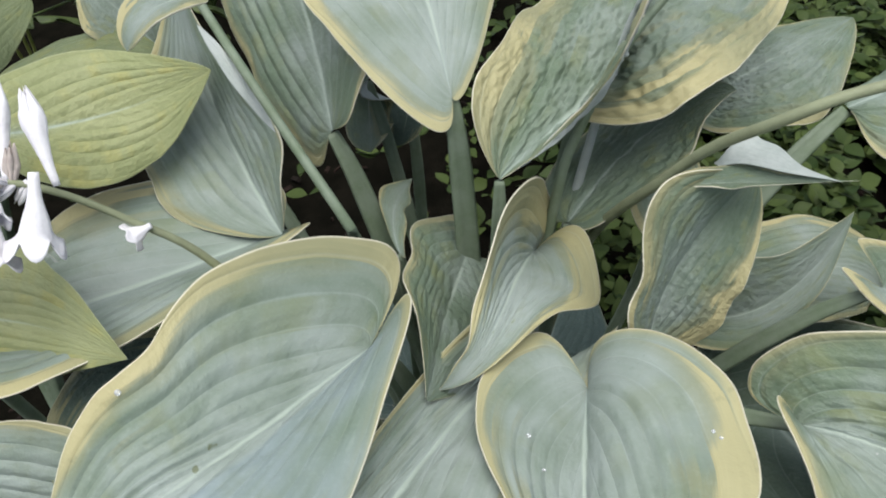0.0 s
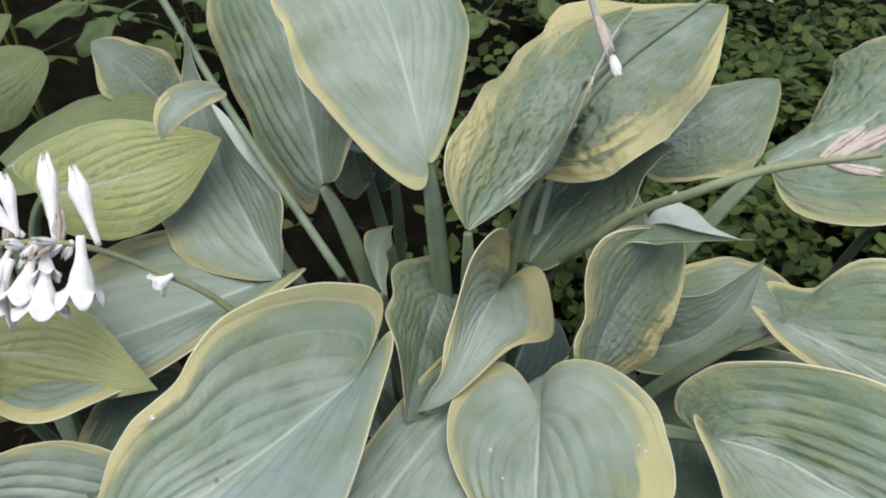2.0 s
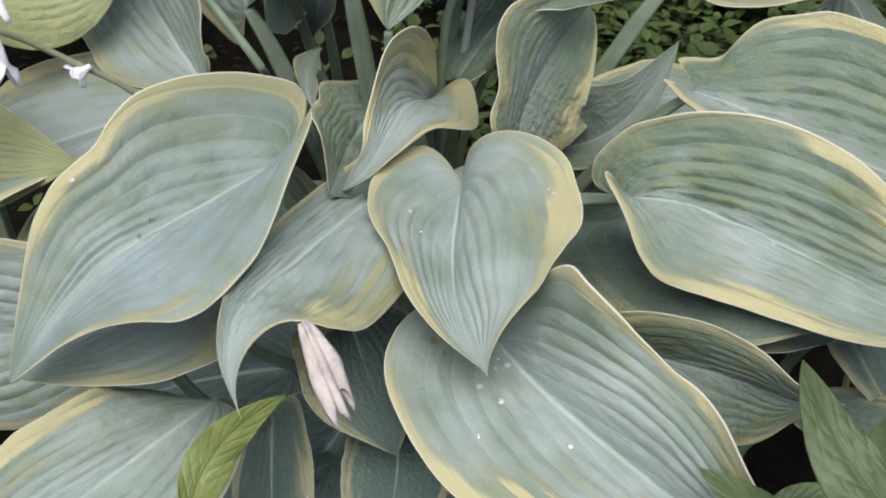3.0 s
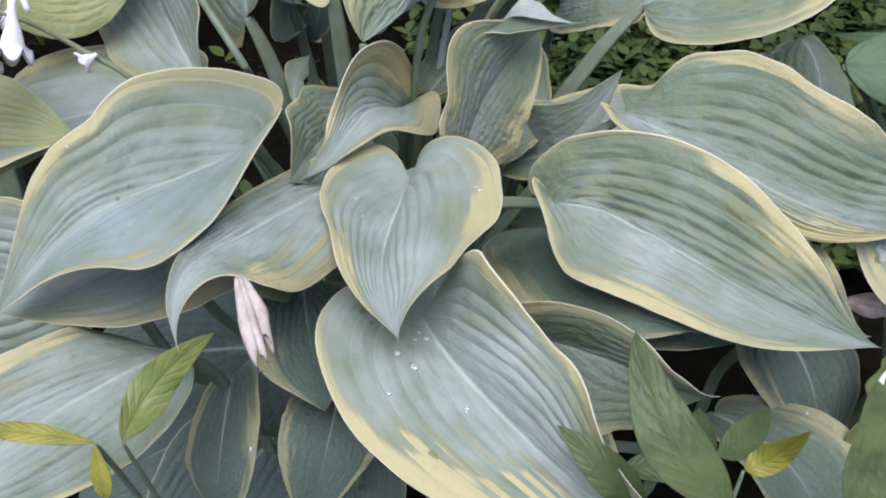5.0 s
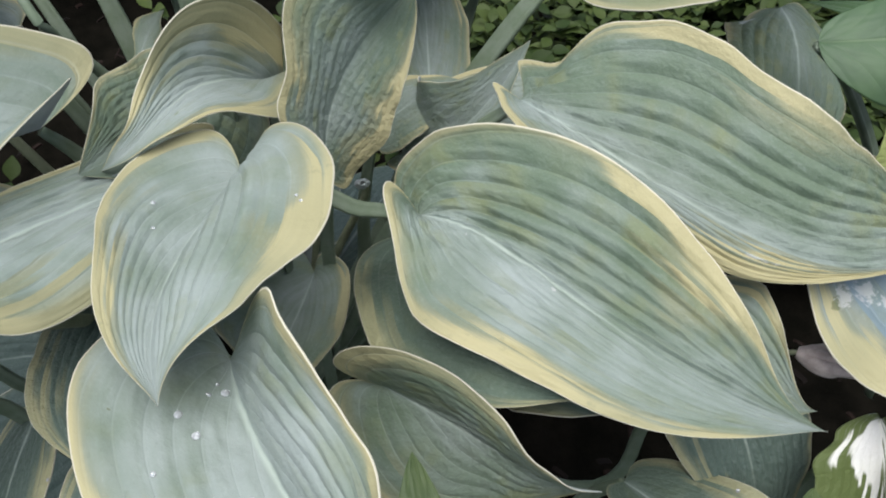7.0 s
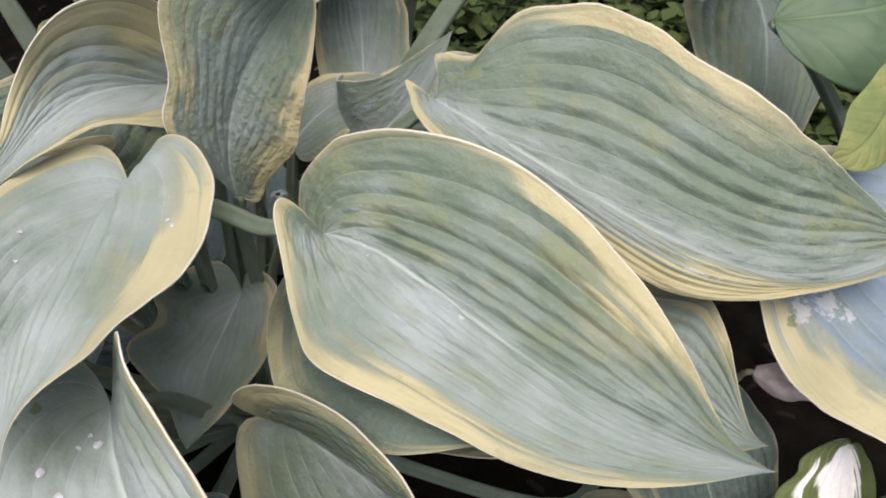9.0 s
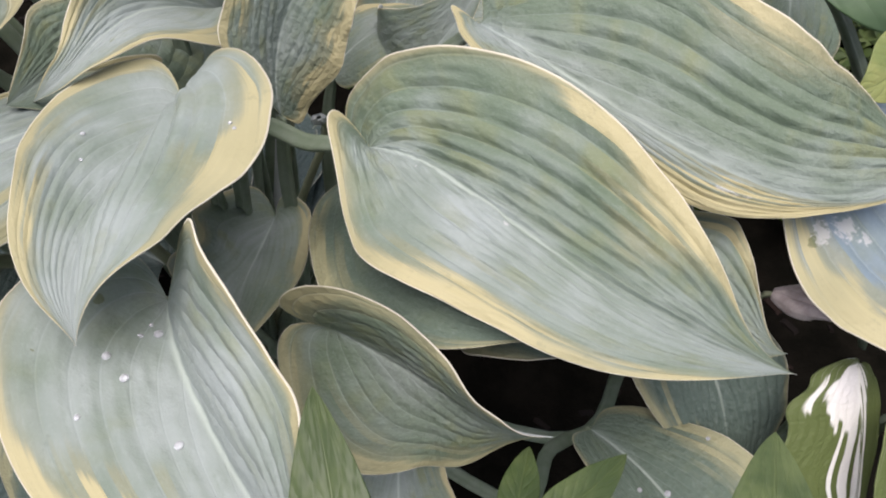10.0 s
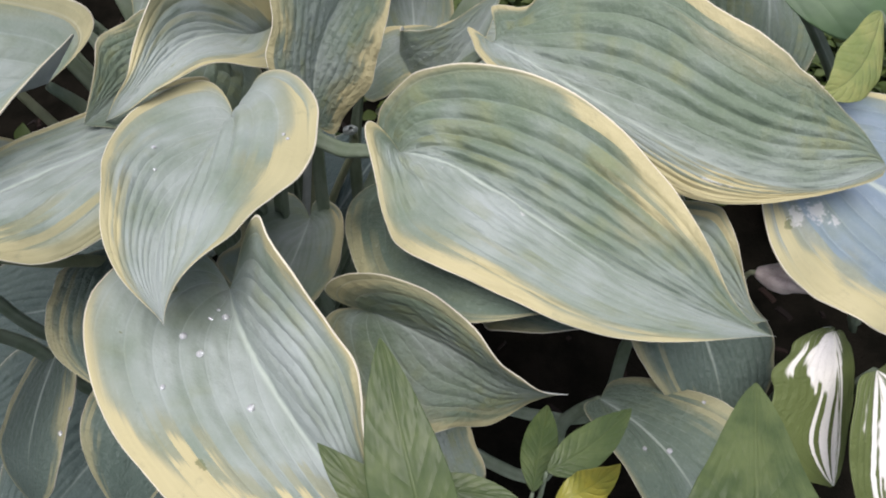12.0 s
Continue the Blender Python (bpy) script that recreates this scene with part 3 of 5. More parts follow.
for foot, mat, words, leaves in (
        ((-0.72, 1.12, 0.0), LOBED_PALE, "yellow-green plant with jagged lobed leaves",
         (((-0.600, 0.930, 0.440), 0.125, 3.0, 0.5), ((-0.70, 0.90, 0.41), 0.12, 2.5, 0.4), ((-0.57, 1.00, 0.50), 0.12, 3.5, 0.3))),
        ((-0.50, 1.45, 0.0), LOBED, "dark green plant with jagged lobed leaves",
         (((-0.44, 1.14, 0.20), 0.13, 2.8, 0.3), ((-0.34, 1.16, 0.22), 0.13, 3.5, 0.2), ((-0.60, 1.20, 0.24), 0.13, 2.5, 0.3), ((-0.52, 1.10, 0.27), 0.12, 3.1, 0.3), ((-0.40, 1.28, 0.26), 0.13, 3.3, 0.2),
          ((-0.28, 1.26, 0.22), 0.12, 2.7, 0.2), ((-0.56, 1.34, 0.30), 0.13, 3.4, 0.2), ((-0.66, 1.06, 0.22), 0.12, 2.9, 0.3))),
        ((0.22, 1.62, 0.0), LOBED, "dark green plant with jagged lobed leaves",
         (((0.12, 1.32, 0.15), 0.10, 2.6, 0.3), ((0.24, 1.34, 0.18), 0.10, 3.4, 0.2), ((0.38, 1.56, 0.16), 0.10, 3.7, 0.2), ((0.30, 1.22, 0.14), 0.09, 3.0, 0.3), ((0.16, 1.46, 0.20), 0.11, 3.1, 0.2)))):
    plant = thing("lobed_plant", words, "plant", foot)
    for n, (at, reach, turn, tilt) in enumerate(leaves):
        lobed_leaf(plant, at, reach, turn, tilt, mat, n + 3)


# ---- plants ----
HOSTA_CROWN = (0.045, 0.31, 0.03)
hosta = thing("hosta_plant", "large clump of blue-green plantain lily with yellow leaf margins", "plant", HOSTA_CROWN)
b = leaf(hosta, (-0.0402, 0.2451, 0.4968), (-0.1134, 0.1404, 0.5603), (-0.194, 0.0943, 0.4708), -0.862, -0.336, (0.281, -0.098, -0.585, 0.143, 0.167, 0.164, -0.068, 0.059, -0.018, 0.007), (0.23, 0.82, 0.512, 0.249, 0.083, 0.172, 0.098, 0.03, -0.035, -0.006), (0.881, 0.817), bend=(-0.0085, -0.0113, -0.0031), margin=((0.06, 0.04, 0.07, 0.1, 0.1, 0.07, 0.05), (0.1, 0.12, 0.1, 0.14, 0.12, 0.08, 0.06)), ruffle=0.4, relief=(0.6, 1.15), wax_light=(0.95, 0.7), spots=((0.479, 0.041, 0.006), (0.405, 0.14, 0.005), (0.389, 0.124, 0.004)), drops=((0.586, 0.914, 0.00162),), seed=1)
stalk(b, (-0.0402, 0.2451, 0.4968), (-0.1134, 0.1404, 0.5603), HOSTA_CROWN)
b = leaf(hosta, (0.0845, 0.2301, 0.4767), (0.0559, 0.1384, 0.5082), (0.084, 0.0663, 0.4915), -0.648, 0.732, (0.601, 0.453, -0.958, 0.224, 0.034, 0.144, 0.244, 0.008, 0.079, 0.025), (0.316, 0.952, -0.23, 0.217, 0.162, 0.336, 0.07, -0.009, -0.012, 0.015), (1.569, 1.575), bend=(0.0021, 0.0005, -0.0007), margin=((0.05, 0.07, 0.12, 0.15, 0.16, 0.14, 0.11), (0.08, 0.1, 0.13, 0.17, 0.17, 0.13, 0.1)), green=0.4, relief=(1.3, 0.75), wax_light=0.9, drops=((0.306, 0.535, 0.0014850000000000002), (0.364, -0.848, 0.0010800000000000002), (0.381, 0.371, 0.0010800000000000002), (0.356, -0.832, 0.0010800000000000002)), seed=2)
stalk(b, (0.0845, 0.2301, 0.4767), (0.0559, 0.1384, 0.5082), HOSTA_CROWN)
b = leaf(hosta, (0.1973, 0.2051, 0.4808), (0.2655, 0.131, 0.518), (0.4154, 0.0887, 0.4623), 0.853, 0.239, (0.165, 0.91, 1.012, 0.322, -0.012, -0.179, 0.065, -0.031, 0.031, 0.003), (0.21, -0.603, -0.482, 0.101, 0.188, 0.146, 0.046, 0.006, -0.022, -0.003), (0.945, 1.349), bend=(-0.005, 0.0126, 0.0008), margin=((0.05, 0.05, 0.05, 0.09, 0.18, 0.1, 0.05), (0.05, 0.07, 0.2, 0.17, 0.13, 0.08, 0.04)), relief=(1.25, 0.35), ruffle=1.3, wax_light=(0.25, 0.7), pucker=0.18, spots=((0.216, -0.14, 0.003),), chewed=((0.455, 0.074, 0.004), (0.232, 0.091, 0.003)), seed=3)
stalk(b, (0.1973, 0.2051, 0.4808), (0.2655, 0.131, 0.518), HOSTA_CROWN, lean=(0.1, 0.25, 0.42))
b = leaf(hosta, (0.2551, 0.2757, 0.5134), (0.3278, 0.1716, 0.5072), (0.4894, 0.1877, 0.4988), 0.005, -0.18, (0.275, 0.243, 0.192, 0.324, 0.014, -0.121, -0.221, -0.163, -0.031, 0.001), (0.072, 0.054, -0.126, 0.258, 0.029, 0.365, -0.41, 0.321, -0.225, -0.004), (0.674, 0.464), bend=(-0.0128, 0.0152, 0.0077), margin=((0.05, 0.05, 0.06, 0.1, 0.12, 0.1, 0.07), (0.15, 0.12, 0.25, 0.5, 0.55, 0.45, 0.3)), relief=(0.75, 0.4), wavy=1.5, wax_light=(0.1, 0.6), pucker=0.1, chewed=((0.628, 0.42, 0.009), (0.652, 0.42, 0.007), (0.743, 0.519, 0.005)), seed=4)
stalk(b, (0.2551, 0.2757, 0.5134), (0.3278, 0.1716, 0.5072), HOSTA_CROWN)
b = leaf(hosta, (0.0333, 0.2514, 0.4598), (-0.0875, 0.0635, 0.5606), (-0.0456, 0.0412, 0.5098), 0.024, 0.069, (0.367, 0.483, -0.581, 0.232, 0.121, -0.13, -0.289, 0.011, -0.108, 0.001), (0.115, -0.188, 0.09, 0.196, 0.028, 0.136, 0.155, -0.12, 0.085), (0.469, 1.828), bend=(-0.0034, -0.0105, 0), margin=((0.1, 0.15, 0.25, 0.3, 0.25, 0.1, 0.05), (0.05, 0.08, 0.08, 0.08, 0.08, 0.05, 0.04)), green=0.4, relief=0.6, ruffle=1.3, wax_light=0.85, pucker=0.18, spots=((0.504, 0.008, 0.006), (0.306, -0.124, 0.003)), seed=5)
stalk(b, (0.0333, 0.2514, 0.4598), (-0.0875, 0.0635, 0.5606), HOSTA_CROWN)
b = leaf(hosta, (0.0967, 0.12, 0.4463), (0.1463, 0.0068, 0.4653), (0.2562, -0.055, 0.4661), 0.218, -0.492, (0.353, 1.259, -0.585, -0.045, 0.171, 0.384, -0.224, 0.025, 0.058, 0.072), (0.334, 0, -0.216, 0.256, 0.077, 0.244, 0.192, -0.04, 0.073, -0.001), (0.975, 0.93), bend=(-0.0066, 0.0098, 0.0004), margin=((0.05, 0.05, 0.08, 0.15, 0.22, 0.25, 0.2), (0.05, 0.06, 0.14, 0.4, 0.68, 0.8, 0.65)), wax_light=0.75, relief=(0.6, 0.5), spots=((0.158, 0.733, 0.006), (0.134, 0.601, 0.006), (0.166, 0.634, 0.004), (0.463, 0.667, 0.006), (0.241, 0.782, 0.003)), drops=((0.224, 0.404, 0.002295), (0.257, 0.321, 0.002295), (0.142, 0.107, 0.0024300000000000003), (0.397, 0.189, 0.002295), (0.323, 0.601, 0.00162), (0.117, 0.189, 0.0012150000000000002), (0.15, 0.222, 0.0012150000000000002), (0.158, 0.239, 0.0009450000000000001)), seed=6)
stalk(b, (0.0967, 0.12, 0.4463), (0.1463, 0.0068, 0.4653), HOSTA_CROWN, lean=(0.1, 0.21, 0.22))
b = leaf(hosta, (0.0687, 0.3729, 0.4373), (0.036, 0.2288, 0.5439), (-0.0023, 0.2261, 0.4806), 0.091, -0.49, (0.169, 0.246, -0.294, 0.099, 0.223, 0.811, 0.152, 0.104, -0.01, -0.016), (0.129, 0.243, 0.556, 0.147, 0.171, 0.507, 0.142, -0.054, 0.055, -0.002), (1.321, 1.508), bend=(-0.0019, 0.0007, 0.0076), margin=((0.15, 0.3, 0.2, 0.1, 0.08, 0.06, 0.05), (0.2, 0.35, 0.4, 0.3, 0.2, 0.12, 0.08)), relief=0.5, ruffle=1.3, wax_light=0.9, spots=((0.578, -0.008, 0.005), (0.644, -0.14, 0.004), (0.512, -0.354, 0.004)), seed=7)
stalk(b, (0.0687, 0.3729, 0.4373), (0.036, 0.2288, 0.5439), HOSTA_CROWN)
b = leaf(hosta, (0.0181, 0.376, 0.4291), (0.0047, 0.317, 0.4574), (-0.0079, 0.2127, 0.4908), 0.615, 0.457, (0.414, 0.183, -0.202, 0.193, -0.002, 0.051, -0.024, 0.015, 0.005, 0.003), (0.266, 0.326, -0.237, 0.372, -0.002, -0.049, -0.032, -0.031, -0.093), (0.722, 1.007), bend=(-0.0004, -0.0018, -0.0009), margin=(0.05, 0.08), green=0.6, relief=0.3, wax_light=0.25, seed=8)
stalk(b, (0.0181, 0.376, 0.4291), (0.0047, 0.317, 0.4574), HOSTA_CROWN)
b = leaf(hosta, (0.13, 0.2644, 0.4439), (0.1175, 0.2822, 0.5002), (0.1836, 0.3274, 0.5548), -0.691, -0.041, (0.42, 0.598, -0.255, -0.114, -0.01, -0.156, 0.159, -0.068, -0.032, 0.008), (0.305, 0.619, -0.1, 0.17, -0.004, -0.045, -0.074, -0.072, -0.037), (0.834, 0.648), bend=(0.001, -0.0001, 0), margin=((0.12, 0.12, 0.14, 0.24, 0.28, 0.2, 0.12), (0.14, 0.24, 0.28, 0.22, 0.14, 0.1, 0.1)), relief=0.5, wax_light=(0.3, 0.0), pucker=0.04, seed=9)
stalk(b, (0.13, 0.2644, 0.4439), (0.1175, 0.2822, 0.5002), HOSTA_CROWN)
b = leaf(hosta, (0.1773, 0.3283, 0.4151), (0.223, 0.2839, 0.4571), (0.2626, 0.3388, 0.5127), -0.01, 0.309, (0.401, 0.67, -0.305, 0.1, 0.027, 0.196, 0.04, 0.051, 0.057), (0.175, 0.389, -0.273, 0.19, -0.008, 0.008, -0.022, -0.044, -0.057, -0.002), (0.485, 1.11), bend=(0.0002, -0.0008, 0.0008), margin=(0.0396, 0.0264), relief=0.1, wax_light=0.6, pucker=0, seed=10)
stalk(b, (0.1773, 0.3283, 0.4151), (0.223, 0.2839, 0.4571), HOSTA_CROWN)
b = leaf(hosta, (0.0064, 0.4072, 0.5507), (-0.0174, 0.5006, 0.622), (-0.0566, 0.5646, 0.6548), -0.079, 0.008, (0.492, 0.153, -0.218, 0.181, -0.014, 0.146, 0.097, -0.022, 0.036), (0.351, 0.16, -0.223, 0.084, 0.01, 0.207, -0.025, 0.036, 0.018, 0.001), (1.409, 0.742), bend=(-0.0016, 0.0033, 0.0019), margin=((0.2, 0.16, 0.1, 0.08, 0.06, 0.06, 0.06), (0.2, 0.12, 0.08, 0.06, 0.06, 0.06, 0.06)), relief=0.4, wax_light=0.85, seed=11)
stalk(b, (0.0064, 0.4072, 0.5507), (-0.0174, 0.5006, 0.622), HOSTA_CROWN, 0.008)
b = leaf(hosta, (0.0375, 0.3598, 0.5202), (0.1405, 0.4591, 0.5627), (0.1823, 0.544, 0.6042), 0.506, 0.612, (0.328, 0.472, -0.202, 0.043, 0.085, -0.115, 0.071, -0.058, 0.041, 0.007), (0.13, 0.73, 0.246, -0.065, 0.007, 0.765, 0.499, 0.163, -0.017, -0.005), (0.693, 0.776), bend=(0.0061, 0.0023, 0.0005), margin=((0.2, 0.26, 0.2), (0.18, 0.14, 0.1)), pucker=0.45, relief=0.4, green=0.4, wavy=0.5, wax_light=(0.1, 0.3), seed=12)
stalk(b, (0.0375, 0.3598, 0.5202), (0.1405, 0.4591, 0.5627), HOSTA_CROWN)
b = leaf(hosta, (0.108, 0.4855, 0.5059), (0.0892, 0.4202, 0.6115), (0.2999, 0.6281, 0.5599), 0.207, -0.294, (0.331, 0.13, -0.078, 0.006, -0.034, -0.025, 0.15, 0.108, -0.046, -0.009), (0.367, 0.164, -0.188, 0.024, 0.07, 0.058, 0.032, -0.005, -0.021, -0.004), (0.841, 0.953), bend=(0.0053, 0.0042, 0.0032), margin=((0.1, 0.1, 0.12, 0.15, 0.2, 0.2, 0.2), (0.1, 0.2, 0.3, 0.33, 0.3, 0.25, 0.2)), pucker=0.45, relief=0.4, wavy=0.6, wax_light=0.35, seed=13)
stalk(b, (0.108, 0.4855, 0.5059), (0.0892, 0.4202, 0.6115), HOSTA_CROWN)
b = leaf(hosta, (-0.0822, 0.4386, 0.4965), (-0.1125, 0.5697, 0.569), (-0.171, 0.6418, 0.6312), 0.604, -0.433, (0.331, 0.1, -0.189, 0.128, -0.059, 0.037, 0.035), (0.349, 0.21, -0.179, 0.102, 0.026, -0.007, -0.004), (0.673, 0.774), margin=(0.0924, 0.066), green=0.5, relief=0.7, wax_light=0.3, seed=14)
stalk(b, (-0.0822, 0.4386, 0.4965), (-0.1125, 0.5697, 0.569), HOSTA_CROWN, 0.008)
b = leaf(hosta, (-0.1054, 0.338, 0.4916), (-0.1687, 0.4256, 0.5085), (-0.1662, 0.446, 0.647), 0.607, 0.163, (0.342, 0.322, 0.025, -0.084, 0.024, -0.04, -0.07, 0.058, 0.017, -0.003), (0.295, 0.473, -0.275, 0.032, 0.073, -0.166, 0.094, -0.01, -0.022, -0.001), (0.678, 1.579), bend=(0.0002, 0.0012, 0.0022), margin=((0.16, 0.13, 0.08), (0.03, 0.03, 0.03)), relief=0.7, wax_light=0.8, seed=15)
stalk(b, (-0.1054, 0.338, 0.4916), (-0.1687, 0.4256, 0.5085), HOSTA_CROWN)
b = leaf(hosta, (-0.107, 0.3526, 0.4806), (-0.3068, 0.2229, 0.49), (-0.2633, 0.3224, 0.4603), -0.239, 0.586, (0.446, 0.364, -0.043, 0.093, 0.059, 0.05, -0.035), (0.417, 0.323, -0.025, 0.112, 0.01, 0.181, 0.11), (0.576, 0.913), margin=((0.2, 0.15, 0.1, 0.1), (0.08, 0.12, 0.2, 0.2)), relief=0.6, wax_light=0.75, seed=18)
stalk(b, (-0.107, 0.3526, 0.4806), (-0.3068, 0.2229, 0.49), HOSTA_CROWN)
# brightened through its wax value to offset the shadow of the leaf above
b = leaf(hosta, (-0.0702, 0.2447, 0.4098), (-0.1147, 0.1657, 0.4714), (-0.2074, 0.1099, 0.4524), -0.197, -0.054, (0.397, 0.174, -0.182, 0.121, 0.002, -0.077, 0.044), (0.36, 0.15, -0.2, 0.12, 0, 0, 0), (0.609, 0.971), margin=((0.1, 0.2, 0.1), (0.1, 0.1, 0.1)), green=0.7, relief=0.55, wax_light=0.85, seed=19)
stalk(b, (-0.0702, 0.2447, 0.4098), (-0.1147, 0.1657, 0.4714), HOSTA_CROWN)
b = leaf(hosta, (-0.1893, 0.1864, 0.4), (-0.2611, 0.165, 0.4104), (-0.386, 0.1964, 0.3974), 0.546, -0.064, (0.385, 0.104, -0.203, 0.104, -0.007, -0.016, -0.069), (0.354, 0.242, -0.133, 0.127, 0.009, 0.046, -0.026), (0.597, 0.918), margin=(0.0924, 0.0792), green=0.6, wax_light=0.8, relief=0.55, seed=20)
stalk(b, (-0.1893, 0.1864, 0.4), (-0.2611, 0.165, 0.4104), HOSTA_CROWN)
b = leaf(hosta, (-0.0917, 0.1103, 0.4079), (-0.1082, 0.04, 0.4804), (-0.2443, -0.0049, 0.388), 0.047, 0.230, (0.306, 0.175, -0.218, 0.007, 0.013, 0.006, 0.013), (0.293, 0.209, -0.135, 0.054, -0.042, -0.084, 0.064), (0.691, 0.732), margin=((0.03, 0.03, 0.03), (0.06, 0.2, 0.2)), wax_light=0.65, relief=0.55, seed=21)
stalk(b, (-0.0917, 0.1103, 0.4079), (-0.1082, 0.04, 0.4804), HOSTA_CROWN)
b = leaf(hosta, (-0.0055, 0.1871, 0.3948), (0.0021, 0.1451, 0.4263), (0.0283, 0.0636, 0.405), 0.086, 0.038, (0.356, 0.112, -0.216, 0.117, -0.015, -0.001, -0.001), (0.39, 0.105, -0.235, 0.121, -0.011, -0.094, 0.089), (0.603, 0.887), margin=(0.132, 0.145), green=0.9, wax_light=-0.35, relief=0.55, seed=22)
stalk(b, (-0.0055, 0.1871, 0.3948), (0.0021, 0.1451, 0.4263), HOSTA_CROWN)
b = leaf(hosta, (-0.0714, 0.1424, 0.3213), (-0.0619, 0.0473, 0.3418), (-0.0693, 0.035, 0.2805), -0.350, 0.114, (0.33, 0.212, -0.158, 0.128, 0.004, -0.064, 0.016), (0.332, 0.133, -0.231, 0.119, -0.002, 0.021, 0.02), (0.575, 0.866), margin=(0.132, 0.145), green=0.9, wax_light=-0.35, relief=0.55, drops=((0.496, -0.898, 0.0018900000000000002), (0.405, -0.98, 0.00135),), seed=23)
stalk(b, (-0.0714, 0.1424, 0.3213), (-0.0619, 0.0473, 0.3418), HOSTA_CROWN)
b = leaf(hosta, (0.0247, 0.12, 0.3331), (0.0351, 0.0627, 0.3947), (0.0054, 0.0225, 0.2894), 0.204, 0.021, (0.367, 0.148, -0.195, 0.119, 0, 0.025, -0.041), (0.375, 0.206, -0.143, 0.116, -0.003, -0.041, 0.004), (0.603, 0.879), margin=(0.099, 0.099), green=0.9, wax_light=-0.35, relief=0.55, seed=24)
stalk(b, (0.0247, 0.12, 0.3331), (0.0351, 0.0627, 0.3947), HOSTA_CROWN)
b = leaf(hosta, (0.2216, 0.2541, 0.4008), (0.2167, 0.1298, 0.4881), (0.2997, 0.0928, 0.4689), -0.004, 0.11, (0.248, 0.14, -0.161, 0.072, -0.012, -0.021, 0.034, 0.007, -0.01), (0.433, 0.071, -0.267, 0.208, -0.02, -0.143, 0.147, -0.048, 0.081, -0.002), (0.576, 1.4), bend=(0.0026, -0.0046, 0.0001), margin=(0.03, 0.08), green=1.0, wax_light=-0.2, relief=0.55, seed=25)
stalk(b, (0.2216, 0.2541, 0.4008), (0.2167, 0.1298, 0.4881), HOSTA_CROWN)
b = leaf(hosta, (0.121, 0.3055, 0.5641), (0.1674, 0.3069, 0.5688), (0.2129, 0.2817, 0.5918), 0.232, 0.045, (0.136, 0.203, -0.057, -0.036, 0.014, -0.196, -0.037, 0.002, 0.053, -0.001), (0.036, 0.199, -0.114, -0.048, 0.007, 0.007, -0.183, -0.099, -0.191), (0.707, 1.598), bend=(0.0048, -0.0011, 0.002), margin=((0.12, 0.1, 0.1), (0.0, 0.0, 0.0)), relief=0.1, ruffle=0.2, green=0.5, label='leaf tip rolled over sideways', wavy=0.3, wax_light=0.1, seed=26)
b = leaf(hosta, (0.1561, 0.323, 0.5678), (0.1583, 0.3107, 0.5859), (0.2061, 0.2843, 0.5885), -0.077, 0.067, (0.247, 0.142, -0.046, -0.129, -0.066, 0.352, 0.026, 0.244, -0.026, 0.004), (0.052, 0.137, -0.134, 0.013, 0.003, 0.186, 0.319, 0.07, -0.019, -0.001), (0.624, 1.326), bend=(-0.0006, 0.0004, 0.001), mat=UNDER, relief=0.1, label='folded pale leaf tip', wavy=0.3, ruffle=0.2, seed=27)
b = leaf(hosta, (0.1795, 0.2807, 0.343), (0.2855, 0.2248, 0.4204), (0.3336, 0.1123, 0.4329), 0.102, -0.083, (0.455, 0.169, -0.154, 0.085, -0.012, 0.129, -0.059, 0.027, -0.01, 0.001), (0.321, 0.227, -0.281, 0.112, 0.018, 0.099, 0.083, -0.034, 0.016, 0.012), (0.385, 0.234), bend=(-0.0043, 0.0017, -0.0024), margin=(0.03, 0.12), green=1.0, wax_light=-0.2, relief=0.55, seed=28)
stalk(b, (0.1795, 0.2807, 0.343), (0.2855, 0.2248, 0.4204), HOSTA_CROWN)
b = leaf(hosta, (0.1829, 0.1235, 0.4182), (0.2628, 0.05, 0.4659), (0.2992, 0.0548, 0.4508), -1.228, -0.908, (0.291, 0.243, -0.413, 0.189, 0.161, 0.033, 0.202, -0.03, 0.052, -0.01), (0.427, 0.339, 0.017, 0.285, 0.006, 0.221, 0.1, 0.103, -0.064, 0.009), (1.253, 1.759), bend=(0.0045, -0.0012, 0.0037), margin=((0.1, 0.12, 0.12, 0.1), (0.1, 0.12, 0.16, 0.12)), green=0.8, wax_light=0.35, relief=0.35, seed=29)
stalk(b, (0.1829, 0.1235, 0.4182), (0.2628, 0.05, 0.4659), HOSTA_CROWN, lean=(0.14, 0.22, 0.18))
# lighter wax value makes up for light blocked by the leaves overhead
b = leaf(hosta, (0.1077, 0.2662, 0.3343), (0.1038, 0.2141, 0.3584), (0.0901, 0.1499, 0.3167), -0.484, 0.178, (0.32, -0.205, -0.274, 0.215, 0.085, 0.174, 0.1, 0.037, 0.037, -0.001), (0.442, 0.643, -0.051, 0.248, 0.154, 0.191, -0.056, 0.16, -0.201, -0.012), (1.237, 1.097), bend=(0.0012, -0.0019, -0.0007), margin=(0.1, 0.08), green=0.5, wax_light=0.6, relief=0.55, seed=30)
stalk(b, (0.1077, 0.2662, 0.3343), (0.1038, 0.2141, 0.3584), HOSTA_CROWN)
